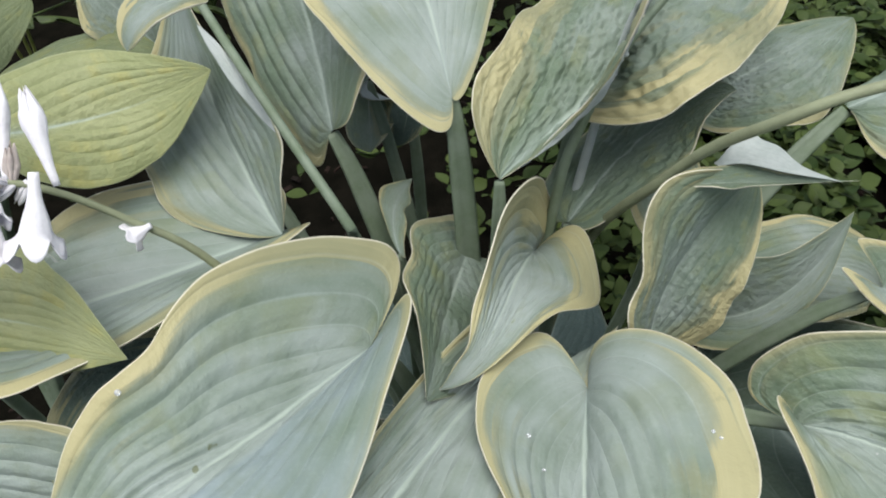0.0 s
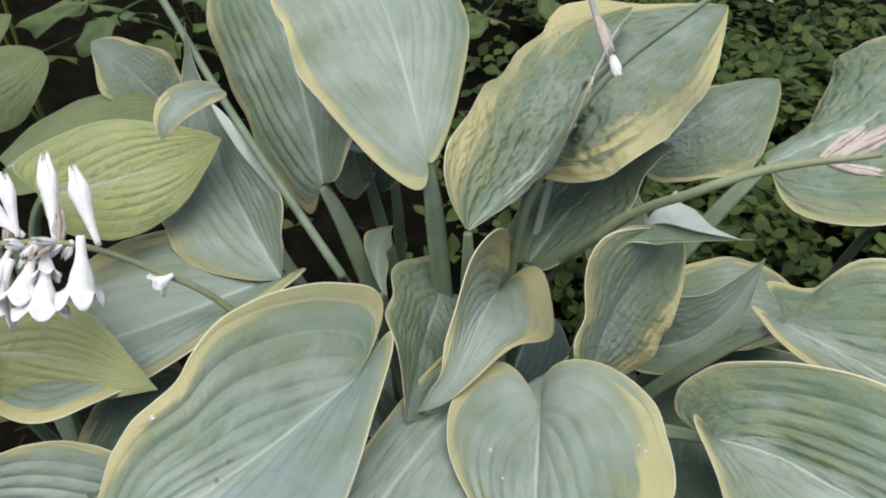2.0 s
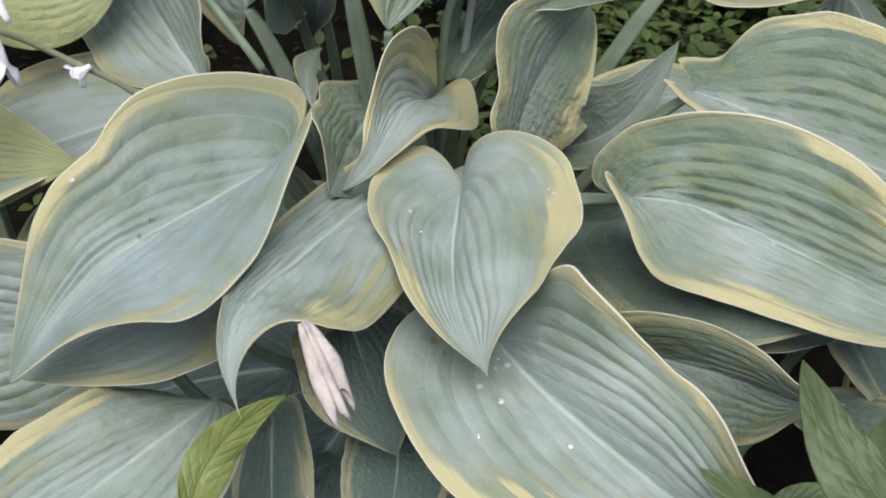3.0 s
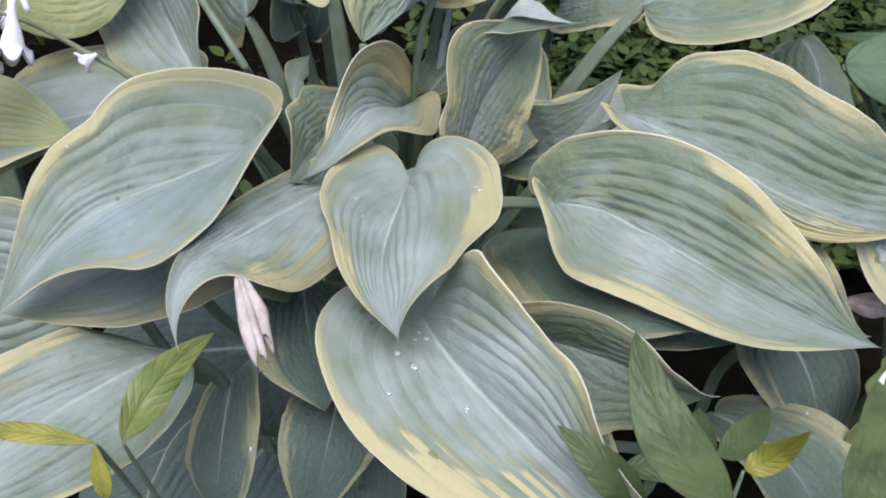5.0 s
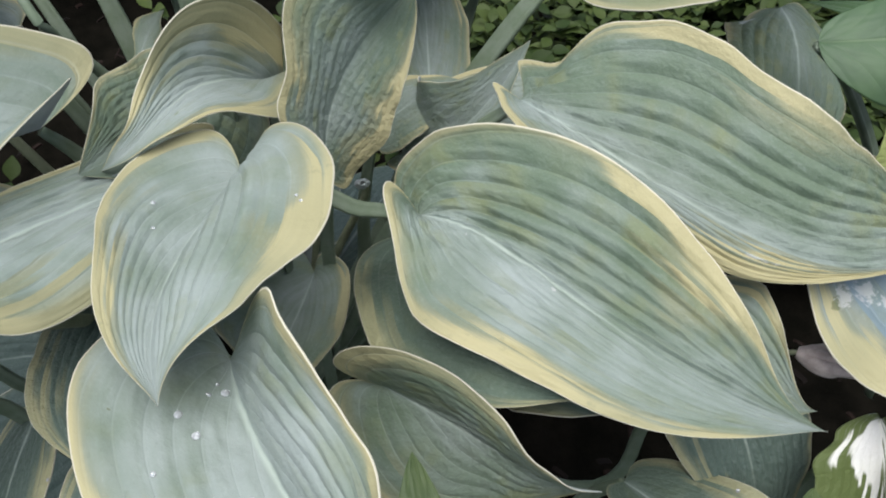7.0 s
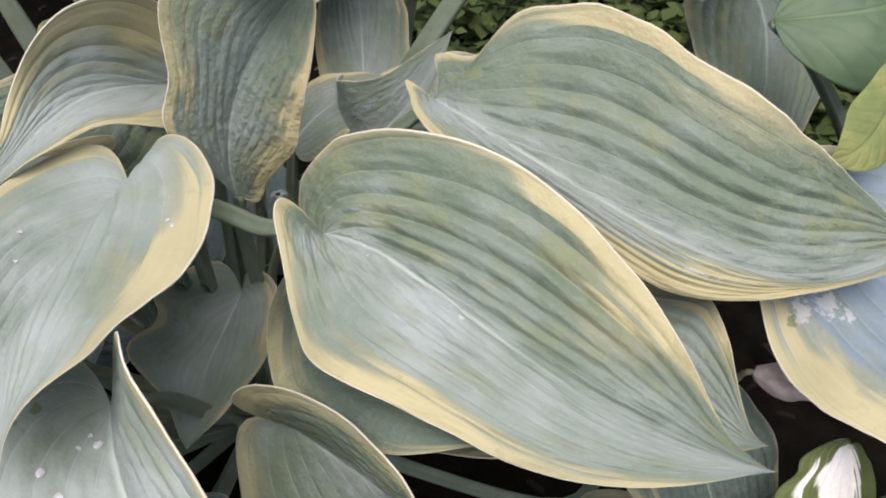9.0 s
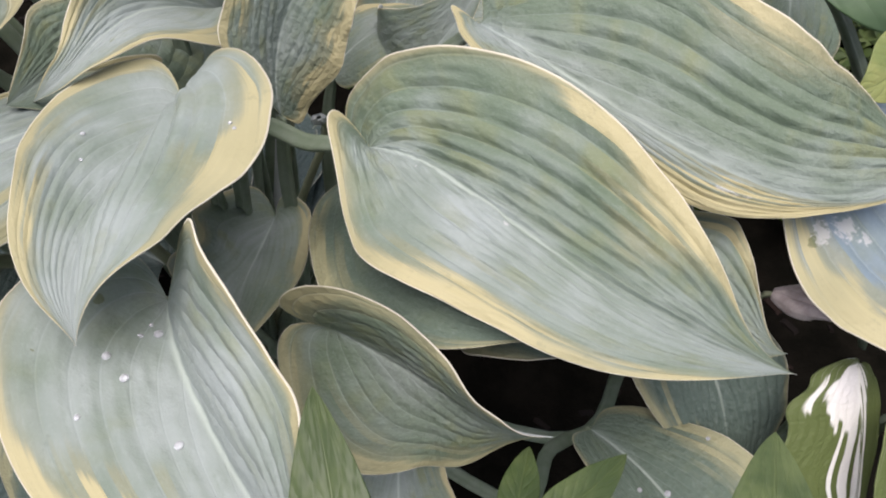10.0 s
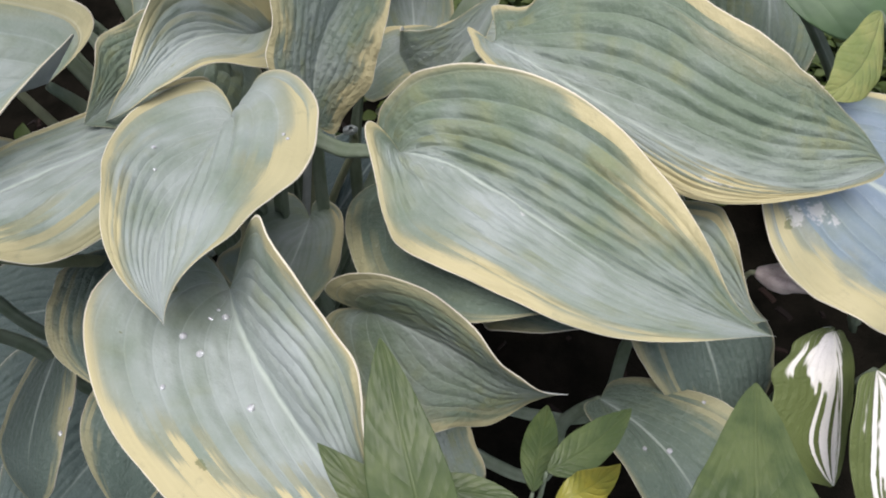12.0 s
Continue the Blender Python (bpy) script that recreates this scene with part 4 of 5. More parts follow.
b = leaf(hosta, (0.3021, 0.2477, 0.4468), (0.3654, 0.109, 0.4302), (0.4182, 0.1055, 0.4525), -0.2, 0.017, (0.369, 0.177, -0.199, 0.046, 0, -0.496, -0.033, -0.048, 0.077, 0.011), (0.3, 0.166, -0.112, 0.109, -0.001, 0.391, 0.092, 0.114, -0.028, -0.003), (0.501, 1.5), bend=(-0.0026, -0.0015, -0.0003), margin=(0.132, 0.132), seed=31)
stalk(b, (0.3021, 0.2477, 0.4468), (0.3654, 0.109, 0.4302), HOSTA_CROWN)
b = leaf(hosta, (0.4491, 0.2253, 0.4779), (0.5463, 0.1822, 0.4642), (0.6168, 0.0954, 0.4263), 0.079, -0.108, (0.36, 0.15, -0.2, 0.12, 0, 0, 0), (0.422, 0.163, -0.205, 0.122, 0.013, 0.021, 0.042), (0.62, 0.834), margin=((0.05, 0.06, 0.05), (0.12, 0.2, 0.15)), wax_light=1.0, spots=((0.166, 0.799, 0.008),), chewed=((0.166, 0.716, 0.012), (0.191, 0.535, 0.014), (0.241, 0.486, 0.008),), seed=32)
stalk(b, (0.4491, 0.2253, 0.4779), (0.5463, 0.1822, 0.4642), HOSTA_CROWN)
b = leaf(hosta, (0.2975, 0.4482, 0.5104), (0.4523, 0.456, 0.5926), (0.5787, 0.5955, 0.575), 0.591, -0.08, (0.318, 0.123, -0.104, -0.066, -0.116, 0.017, -0.166, -0.014, -0.007, -0.002), (0.291, 0.18, -0.312, 0.095, -0.024, 0.213, 0.029, -0.018, 0.014, 0.004), (0.512, 0.838), bend=(0.0059, 0.0069, -0.0013), margin=((0.05, 0.06, 0.05), (0.1, 0.09, 0.06)), relief=0.5, pucker=0.3, wavy=0.4, wax_light=0.25, seed=33)
stalk(b, (0.2975, 0.4482, 0.5104), (0.4523, 0.456, 0.5926), HOSTA_CROWN, 0.008)
b = leaf(hosta, (0.2332, 0.5382, 0.4525), (0.2452, 0.5248, 0.4886), (0.3706, 0.6138, 0.4854), 0.340, 0.041, (0.34, 0.08, -0.22, 0.121, 0.003, 0.038, -0.014), (0.413, 0.11, -0.257, 0.104, 0.027, -0.058, -0.078), (0.637, 0.83), margin=(0.066, 0.0792), pucker=0.4, wax_light=0.4, seed=34)
stalk(b, (0.2332, 0.5382, 0.4525), (0.2452, 0.5248, 0.4886), HOSTA_CROWN)
b = leaf(hosta, (0.0951, 0.3975, 0.4412), (0.1613, 0.4775, 0.4904), (0.2151, 0.455, 0.5211), 0.515, -0.084, (0.348, 0.124, -0.223, 0.12, -0.002, -0.004, 0.003), (0.332, 0.237, -0.183, 0.088, 0.022, -0.023, -0.022), (0.628, 0.85), margin=(0.0264, 0.0396), green=0.5, pucker=0.3, wax_light=0, seed=35)
stalk(b, (0.0951, 0.3975, 0.4412), (0.1613, 0.4775, 0.4904), HOSTA_CROWN)
b = leaf(hosta, (0.4905, 0.4992, 0.4449), (0.5199, 0.4622, 0.4314), (0.4615, 0.3057, 0.3981), 0.349, 0.012, (0.324, 0.022, -0.253, 0.107, -0.03, 0.1, -0.023), (0.343, 0.123, -0.241, 0.151, -0.006, 0, 0), (0.595, 0.907), margin=(0.0396, 0.0528), green=0.5, wax_light=0, seed=36)
stalk(b, (0.4905, 0.4992, 0.4449), (0.5199, 0.4622, 0.4314), HOSTA_CROWN)
b = leaf(hosta, (0.34, 0.1094, 0.3324), (0.3928, 0.0516, 0.3761), (0.415, 0.0124, 0.2961), 0.027, -0.289, (0.424, 0.169, -0.12, 0.099, -0.032, -0.122, -0.055), (0.25, 0.214, -0.181, 0.11, 0.008, -0.079, -0.012), (0.692, 0.72), margin=((0.1, 0.13, 0.15, 0.15), (0.03, 0.03, 0.03, 0.03)), green=1.0, wax_light=-0.2, relief=0.55, drops=((0.339, 0.354, 0.0014850000000000002), (0.414, -0.041, 0.0018900000000000002), (0.381, -0.865, 0.00135),), seed=39)
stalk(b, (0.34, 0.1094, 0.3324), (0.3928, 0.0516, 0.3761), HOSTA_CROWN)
b = leaf(hosta, (0.3981, 0.1764, 0.3707), (0.418, 0.1159, 0.3826), (0.4337, 0.0841, 0.2969), 0.022, -0.008, (0.38, 0.174, -0.176, 0.119, 0.001, -0.004, -0.009), (0.391, 0.174, -0.166, 0.131, 0.001, 0.074, 0.029), (0.571, 0.884), wax_light=-0.35, green=0.9, margin=(0.03, 0.16), seed=40)
stalk(b, (0.3981, 0.1764, 0.3707), (0.418, 0.1159, 0.3826), HOSTA_CROWN)
b = leaf(hosta, (0.2231, 0.0899, 0.3582), (0.2149, 0.0377, 0.3351), (0.2453, 0.0133, 0.3004), -0.081, 0.021, (0.347, 0.169, -0.191, 0.107, 0.003, -0.064, -0.034), (0.36, 0.15, -0.2, 0.12, 0, 0, 0), (0.634, 0.807), seed=41)
stalk(b, (0.2231, 0.0899, 0.3582), (0.2149, 0.0377, 0.3351), HOSTA_CROWN)
b = leaf(hosta, (0.1933, 0.3478, 0.429), (0.291, 0.3498, 0.4717), (0.3142, 0.3375, 0.4304), 0.148, -0.107, (0.357, 0.168, -0.203, 0.12, -0.001, -0.001, 0.007), (0.362, 0.197, -0.164, 0.117, 0.007, 0.007, -0.011), (0.608, 0.833), seed=42)
stalk(b, (0.1933, 0.3478, 0.429), (0.291, 0.3498, 0.4717), HOSTA_CROWN)
b = leaf(hosta, (0.1919, 0.3939, 0.4068), (0.1838, 0.4827, 0.4159), (0.1769, 0.5158, 0.4629), -0.241, 0.043, (0.285, 0.182, -0.193, 0.119, 0.002, -0.012, 0.014), (0.308, 0.123, -0.227, 0.12, -0.003, -0.083, 0.035), (0.606, 0.837), relief=0.5, seed=43)
stalk(b, (0.1919, 0.3939, 0.4068), (0.1838, 0.4827, 0.4159), HOSTA_CROWN)
b = leaf(hosta, (0.1539, 0.3172, 0.4324), (0.17, 0.3341, 0.4576), (0.2172, 0.362, 0.4567), 0.159, -0.019, (0.357, 0.143, -0.2, 0.12, 0, 0.006, -0.006), (0.338, 0.189, -0.18, 0.121, 0.006, -0.023, -0.004), (0.604, 0.856), relief=0.3, seed=44)
stalk(b, (0.1539, 0.3172, 0.4324), (0.17, 0.3341, 0.4576), HOSTA_CROWN)
b = leaf(hosta, (-0.0304, 0.358, 0.4492), (-0.0462, 0.4218, 0.4424), (-0.023, 0.4208, 0.4651), -0.023, 0.083, (0.202, 0.099, -0.153, -0.138, -0.005, -0.424, -0.112, 0.019, -0.048), (0.143, 0.127, -0.231, 0.113, 0.002, -0.108, -0.047, -0.056, -0.213, 0.002), (0.807, 1.03), bend=(-0.0012, 0.0031, -0.0014), relief=0.3, seed=45)
stalk(b, (-0.0304, 0.358, 0.4492), (-0.0462, 0.4218, 0.4424), HOSTA_CROWN)
b = leaf(hosta, (-0.0657, 0.5443, 0.4678), (-0.0704, 0.5672, 0.4088), (-0.0612, 0.4797, 0.4402), -0.207, 0.042, (0.38, 0.127, -0.205, 0.124, 0.003, -0, 0.01), (0.35, 0.095, -0.237, 0.119, -0.003, -0.041, 0.028), (0.611, 0.782), relief=0.3, wax_light=0.3, green=0.4, margin=(0.3, 0.05), seed=46)
stalk(b, (-0.0657, 0.5443, 0.4678), (-0.0704, 0.5672, 0.4088), HOSTA_CROWN)
b = leaf(hosta, (-0.0317, 0.5511, 0.449), (-0.0296, 0.5212, 0.4379), (-0.0416, 0.5132, 0.4194), -0.015, 0.003, (0.351, 0.155, -0.197, 0.12, 0, -0.008, 0.012), (0.355, 0.149, -0.202, 0.12, -0, 0.005, -0.001), (0.599, 0.849), relief=0.3, wax_light=-0.35, green=0.9, seed=47)
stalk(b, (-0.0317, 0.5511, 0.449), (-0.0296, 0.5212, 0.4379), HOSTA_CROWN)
b = leaf(hosta, (-0.174, 0.2674, 0.4498), (-0.2179, 0.2472, 0.4445), (-0.2242, 0.1876, 0.4321), -0.067, -0.030, (0.36, 0.15, -0.2, 0.12, 0, 0, 0), (0.369, 0.127, -0.202, 0.12, -0.001, -0.015, -0.012), (0.601, 0.867), green=0.9, margin=(0.198, 0.198), wax_light=-0.35, seed=48)
stalk(b, (-0.174, 0.2674, 0.4498), (-0.2179, 0.2472, 0.4445), HOSTA_CROWN)
b = leaf(hosta, (-0.2409, 0.5573, 0.4854), (-0.2615, 0.5562, 0.5256), (-0.2987, 0.568, 0.554), 0.017, 0.004, (0.377, 0.284, -0.192, 0.076, 0.001, -0.072, -0.04, 0.054, -0.042, -0.001), (0.402, 0.306, -0.192, 0.082, 0.001, 0.042, -0.021, -0.046, 0.036, -0.001), (0.683, 0.868), bend=(0.0001, -0.0001, -0.0003), seed=49)
stalk(b, (-0.2409, 0.5573, 0.4854), (-0.2615, 0.5562, 0.5256), HOSTA_CROWN)
b = leaf(hosta, (-0.1028, 0.3646, 0.5553), (-0.1253, 0.3859, 0.5821), (-0.1509, 0.4113, 0.6028), 0.026, 0.001, (0.057, 0.143, -0.202, 0.001, -0.002, 0.004, -0.001), (0.057, 0.15, -0.197, -0, 0.001, -0.006, -0.004), (0.9, 0.898), mat=UNDER, relief=0.1, label="pale turned-over leaf edge", seed=55)
# added ring of filler leaves, coloured dark so gaps in the clump stay dark
b = leaf(hosta, (0.0175, 0.187, 0.1118), (-0.007, 0.0778, 0.1184), (-0.0315, -0.0315, 0.065), -0.065, 0.042, (0.34, 0.2, -0.2, 0.14, 0.02, 0, 0), (0.34, 0.2, -0.2, 0.14, 0.02, 0, 0), (0.62, 0.85), margin=(0.0, 0.0), green=0.8, wax_light=-0.6, relief=0.7, seed=66)
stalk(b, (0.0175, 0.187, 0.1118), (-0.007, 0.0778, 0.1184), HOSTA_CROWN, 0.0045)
b = leaf(hosta, (0.1297, 0.3855, 0.1126), (0.2068, 0.4542, 0.1288), (0.2839, 0.5229, 0.085), 0.129, 0.036, (0.34, 0.2, -0.2, 0.14, 0.02, 0, 0), (0.34, 0.2, -0.2, 0.14, 0.02, 0, 0), (0.62, 0.85), margin=(0.0, 0.0), green=0.8, wax_light=-0.6, relief=0.7, seed=71)
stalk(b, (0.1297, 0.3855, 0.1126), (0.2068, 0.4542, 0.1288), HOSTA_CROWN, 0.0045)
b = leaf(hosta, (0.0859, 0.4113, 0.1512), (0.1235, 0.5044, 0.1681), (0.1611, 0.5975, 0.125), 0.183, -0.011, (0.34, 0.2, -0.2, 0.14, 0.02, 0, 0), (0.34, 0.2, -0.2, 0.14, 0.02, 0, 0), (0.62, 0.85), margin=(0.0, 0.0), green=0.8, wax_light=-0.6, relief=0.7, seed=72)
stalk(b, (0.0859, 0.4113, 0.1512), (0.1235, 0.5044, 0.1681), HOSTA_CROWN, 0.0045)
b = leaf(hosta, (0.0249, 0.4216, 0.1552), (0.0067, 0.5233, 0.1551), (-0.0116, 0.625, 0.095), 0.107, 0.168, (0.34, 0.2, -0.2, 0.14, 0.02, 0, 0), (0.34, 0.2, -0.2, 0.14, 0.02, 0, 0), (0.62, 0.85), margin=(0.0, 0.0), green=0.8, wax_light=-0.6, relief=0.7, seed=73)
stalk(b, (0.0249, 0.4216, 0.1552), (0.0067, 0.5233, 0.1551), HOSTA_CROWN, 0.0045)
b = leaf(hosta, (-0.0207, 0.4076, 0.172), (-0.08, 0.4956, 0.1735), (-0.1393, 0.5837, 0.115), -0.028, 0.174, (0.34, 0.2, -0.2, 0.14, 0.02, 0, 0), (0.34, 0.2, -0.2, 0.14, 0.02, 0, 0), (0.62, 0.85), margin=(0.0, 0.0), green=0.8, wax_light=-0.6, relief=0.7, seed=74)
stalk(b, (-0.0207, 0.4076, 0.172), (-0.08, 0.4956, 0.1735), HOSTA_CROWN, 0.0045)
b = leaf(hosta, (-0.0699, 0.3617, 0.1139), (-0.1721, 0.4076, 0.1294), (-0.2742, 0.4535, 0.085), -0.182, -0.113, (0.34, 0.2, -0.2, 0.14, 0.02, 0, 0), (0.34, 0.2, -0.2, 0.14, 0.02, 0, 0), (0.62, 0.85), margin=(0.0, 0.0), green=0.8, wax_light=-0.6, relief=0.7, seed=75)
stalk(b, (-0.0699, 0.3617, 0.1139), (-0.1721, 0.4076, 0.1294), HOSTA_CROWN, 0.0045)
b = leaf(hosta, (-0.0931, 0.2988, 0.1374), (-0.2134, 0.289, 0.1462), (-0.3337, 0.2792, 0.095), 0.063, -0.080, (0.34, 0.2, -0.2, 0.14, 0.02, 0, 0), (0.34, 0.2, -0.2, 0.14, 0.02, 0, 0), (0.62, 0.85), margin=(0.0, 0.0), green=0.8, wax_light=-0.6, relief=0.7, seed=76)
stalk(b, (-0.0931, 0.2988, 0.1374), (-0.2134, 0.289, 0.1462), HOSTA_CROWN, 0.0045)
b = leaf(hosta, (-0.0784, 0.2469, 0.1054), (-0.1859, 0.192, 0.1152), (-0.2934, 0.1371, 0.065), -0.075, 0.034, (0.34, 0.2, -0.2, 0.14, 0.02, 0, 0), (0.34, 0.2, -0.2, 0.14, 0.02, 0, 0), (0.62, 0.85), margin=(0.0, 0.0), green=0.8, wax_light=-0.6, relief=0.7, seed=77)
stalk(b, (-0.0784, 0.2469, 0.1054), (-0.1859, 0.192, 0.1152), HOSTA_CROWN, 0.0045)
b = leaf(hosta, (-0.0336, 0.2062, 0.1662), (-0.103, 0.1147, 0.1656), (-0.1724, 0.0231, 0.105), 0.091, 0.172, (0.34, 0.2, -0.2, 0.14, 0.02, 0, 0), (0.34, 0.2, -0.2, 0.14, 0.02, 0, 0), (0.62, 0.85), margin=(0.0, 0.0), green=0.8, wax_light=-0.6, relief=0.7, seed=78)
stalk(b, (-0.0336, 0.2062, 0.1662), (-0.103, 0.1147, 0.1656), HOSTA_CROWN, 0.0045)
b = leaf(hosta, (0.049, 0.3771, 0.2096), (0.0533, 0.4484, 0.2073), (0.0576, 0.5196, 0.145), 0.086, -0.135, (0.34, 0.2, -0.2, 0.14, 0.02, 0, 0), (0.34, 0.2, -0.2, 0.14, 0.02, 0, 0), (0.62, 0.85), margin=(0.0, 0.0), green=0.8, wax_light=-0.6, relief=0.7, seed=79)
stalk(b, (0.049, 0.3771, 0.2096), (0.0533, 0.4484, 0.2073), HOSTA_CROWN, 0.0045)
b = leaf(hosta, (0.0148, 0.3653, 0.2086), (-0.018, 0.4254, 0.2068), (-0.0508, 0.4856, 0.145), 0.202, 0.028, (0.34, 0.2, -0.2, 0.14, 0.02, 0, 0), (0.34, 0.2, -0.2, 0.14, 0.02, 0, 0), (0.62, 0.85), margin=(0.0, 0.0), green=0.8, wax_light=-0.6, relief=0.7, seed=80)
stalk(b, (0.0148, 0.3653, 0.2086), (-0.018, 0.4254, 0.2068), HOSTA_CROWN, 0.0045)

LIME_CROWN = (-0.42, 0.40, 0.03)
lime = thing("lime_hosta_plant", "yellow-green plantain lily with plain ribbed leaves", "plant", LIME_CROWN)
b = leaf(lime, (-0.2621, 0.3457, 0.5692), (-0.2187, 0.4121, 0.528), (-0.1442, 0.3971, 0.5792), -0.340, -0.141, (0.347, 0.186, -0.173, 0.121, 0.003, 0.047, -0.034), (0.343, 0.118, -0.214, 0.113, 0.01, 0, 0.013), (0.59, 0.917), mat=LIME, margin=(0, 0), ribs=4, relief=0.6, seed=16)
stalk(b, (-0.2621, 0.3457, 0.5692), (-0.2187, 0.4121, 0.528), LIME_CROWN)
b = leaf(lime, (-0.3022, 0.2434, 0.5257), (-0.2726, 0.2982, 0.4629), (-0.1568, 0.2108, 0.5353), -0.362, -0.251, (0.308, 0.134, -0.25, 0.119, -0.003, -0.014, -0.028), (0.294, 0.064, -0.224, 0.121, -0.003, 0.077, 0.007), (0.554, 1.056), mat=LIME, margin=(0, 0), ribs=4, relief=0.6, seed=17)
stalk(b, (-0.3022, 0.2434, 0.5257), (-0.2726, 0.2982, 0.4629), LIME_CROWN)
b = leaf(lime, (-0.3582, 0.4611, 0.4951), (-0.2662, 0.5022, 0.5242), (-0.2232, 0.5276, 0.5009), 0.187, -0.215, (0.369, 0.1, -0.219, 0.116, -0.024, -0.011, -0.028), (0.36, 0.15, -0.2, 0.12, 0, 0, 0), (0.607, 0.845), mat=SHADED_GREEN, margin=(0, 0), ribs=4, relief=0.6, seed=50)
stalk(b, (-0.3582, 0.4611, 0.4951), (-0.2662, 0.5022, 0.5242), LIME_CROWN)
b = leaf(lime, (-0.4816, 0.5622, 0.4986), (-0.4455, 0.5886, 0.4799), (-0.4062, 0.67, 0.4797), -0.149, 0.095, (0.361, 0.142, -0.18, 0.12, 0, -0.012, 0), (0.394, 0.083, -0.266, 0.118, -0.003, 0.021, -0.077), (0.587, 0.601), mat=SHADED_GREEN, margin=(0, 0), ribs=4, relief=0.6, seed=51)
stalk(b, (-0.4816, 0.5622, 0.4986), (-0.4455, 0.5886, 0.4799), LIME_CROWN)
b = leaf(lime, (-0.3962, 0.5048, 0.5784), (-0.3877, 0.5221, 0.5824), (-0.3631, 0.5749, 0.577), -0.060, 0.036, (0.36, 0.15, -0.2, 0.12, 0, 0, 0), (0.363, 0.134, -0.216, 0.121, -0.003, 0.027, -0.003), (0.594, 0.864), mat=SHADED_GREEN, margin=(0, 0), ribs=4, relief=0.6, seed=52)
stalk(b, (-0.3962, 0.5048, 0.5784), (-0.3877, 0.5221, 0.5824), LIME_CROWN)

CREAM_CROWN = (0.50, 0.16, 0.03)
cream = thing("cream_hosta_plant", "small plantain lily with cream-white leaf centres and green edges", "plant", CREAM_CROWN)
b = leaf(cream, (0.4832, 0.1303, 0.3998), (0.4835, 0.1392, 0.4178), (0.4948, 0.0553, 0.3229), -0.347, 0.262, (0.095, 0.304, -0.176, 0.026, 0.009, 0.153, -0.027, 0.073, 0.003, 0.001), (0.545, 0.572, -0.188, -0.057, 0.001, -0.039, 0.234, -0.043, 0.156), (1.112, 0.625), bend=(-0.0009, -0.0024, -0.0016), mat=CREAM, margin=((0.99, 0.95, 0.9, 0.94, 0.98, 0.99, 1.0), (0.99, 0.72, 0.42, 0.42, 0.6, 0.92, 1.0)), green=0.2, relief=1.2, ruffle=1.6, seed=37)
stalk(b, (0.4832, 0.1303, 0.3998), (0.4835, 0.1392, 0.4178), CREAM_CROWN)
b = leaf(cream, (0.5031, 0.1032, 0.4001), (0.5193, 0.0691, 0.3686), (0.5244, 0.0264, 0.327), 0.025, -0.052, (0.36, 0.151, -0.201, 0.12, -0.003, 0.018, -0.005, 0.002, 0, 0.001), (0.372, 0.506, -0.188, 0.125, -0.002, -0.104, 0.027, -0.003, -0.015), (0.665, 0.794), bend=(0.0001, 0.0004, 0.0003), mat=CREAM, margin=((0.99, 0.97, 0.98, 0.99), (0.97, 0.42, 0.55, 0.99)), green=0.2, seed=38)
stalk(b, (0.5031, 0.1032, 0.4001), (0.5193, 0.0691, 0.3686), CREAM_CROWN)

BROAD_CROWN = (0.72, 0.36, 0.03)
broad = thing("broadleaf_plant", "plain green broad-leaved plant beside the clump", "plant", BROAD_CROWN)
b = leaf(broad, (0.4509, 0.3394, 0.5215), (0.5771, 0.3177, 0.5492), (0.4733, 0.4239, 0.4982), -0.048, -0.061, (0.349, 0.196, -0.215, 0.032, 0.006, 0.024, -0.007), (0.433, 0.04, -0.303, 0.02, -0.013, 0.127, 0.06), (0.548, 0.996), mat=BROAD, margin=(0, 0), relief=0.15, ruffle=0.3, seed=53)
stalk(b, (0.4509, 0.3394, 0.5215), (0.5771, 0.3177, 0.5492), BROAD_CROWN)
b = leaf(broad, (0.5028, 0.2912, 0.5313), (0.4848, 0.2366, 0.5151), (0.4552, 0.2305, 0.5166), 0.364, -0.124, (0.214, 0.093, -0.243, -0.01, -0.032, -0.023, -0.049), (0.234, 0.168, -0.191, 0.012, -0.005, -0.054, -0.046), (0.604, 0.849), mat=PALE_SHOOT, margin=(0, 0), relief=0.15, seed=54)
stalk(b, (0.5028, 0.2912, 0.5313), (0.4848, 0.2366, 0.5151), BROAD_CROWN)

SHOOT_CROWN = (0.25, -0.12, 0.03)
shoot = thing("leafy_shoot", "fresh green leafy shoot with long pointed leaves", "plant", SHOOT_CROWN)
b = leaf(shoot, (0.2375, -0.0784, 0.5778), (0.2237, -0.0342, 0.5458), (0.2089, 0.0134, 0.5808), 0.054, -0.052, (0.178, 0.151, -0.199, -0.001, 0, 0.013, -0.031), (0.146, 0.178, -0.173, 0.001, 0.006, 0.087, 0.004), (0.789, 0.881), mat=SHOOT, margin=(0, 0), relief=0.04, ruffle=0.4, pucker=0.03, seed=56)
stalk(b, (0.2375, -0.0784, 0.5778), (0.2237, -0.0342, 0.5458), SHOOT_CROWN, 0.0016)
b = leaf(shoot, (0.3659, -0.0908, 0.4925), (0.3707, -0.0267, 0.4884), (0.3921, 0.0522, 0.4781), 0.156, -0.023, (0.203, 0.126, -0.209, -0.004, -0.001, 0.116, -0.079), (0.199, 0.17, -0.149, -0.003, 0.005, 0.031, -0.075), (0.783, 0.908), mat=SHOOT, margin=(0, 0), relief=0.04, ruffle=0.4, pucker=0.03, seed=57)
stalk(b, (0.3659, -0.0908, 0.4925), (0.3707, -0.0267, 0.4884), SHOOT_CROWN, 0.0016)
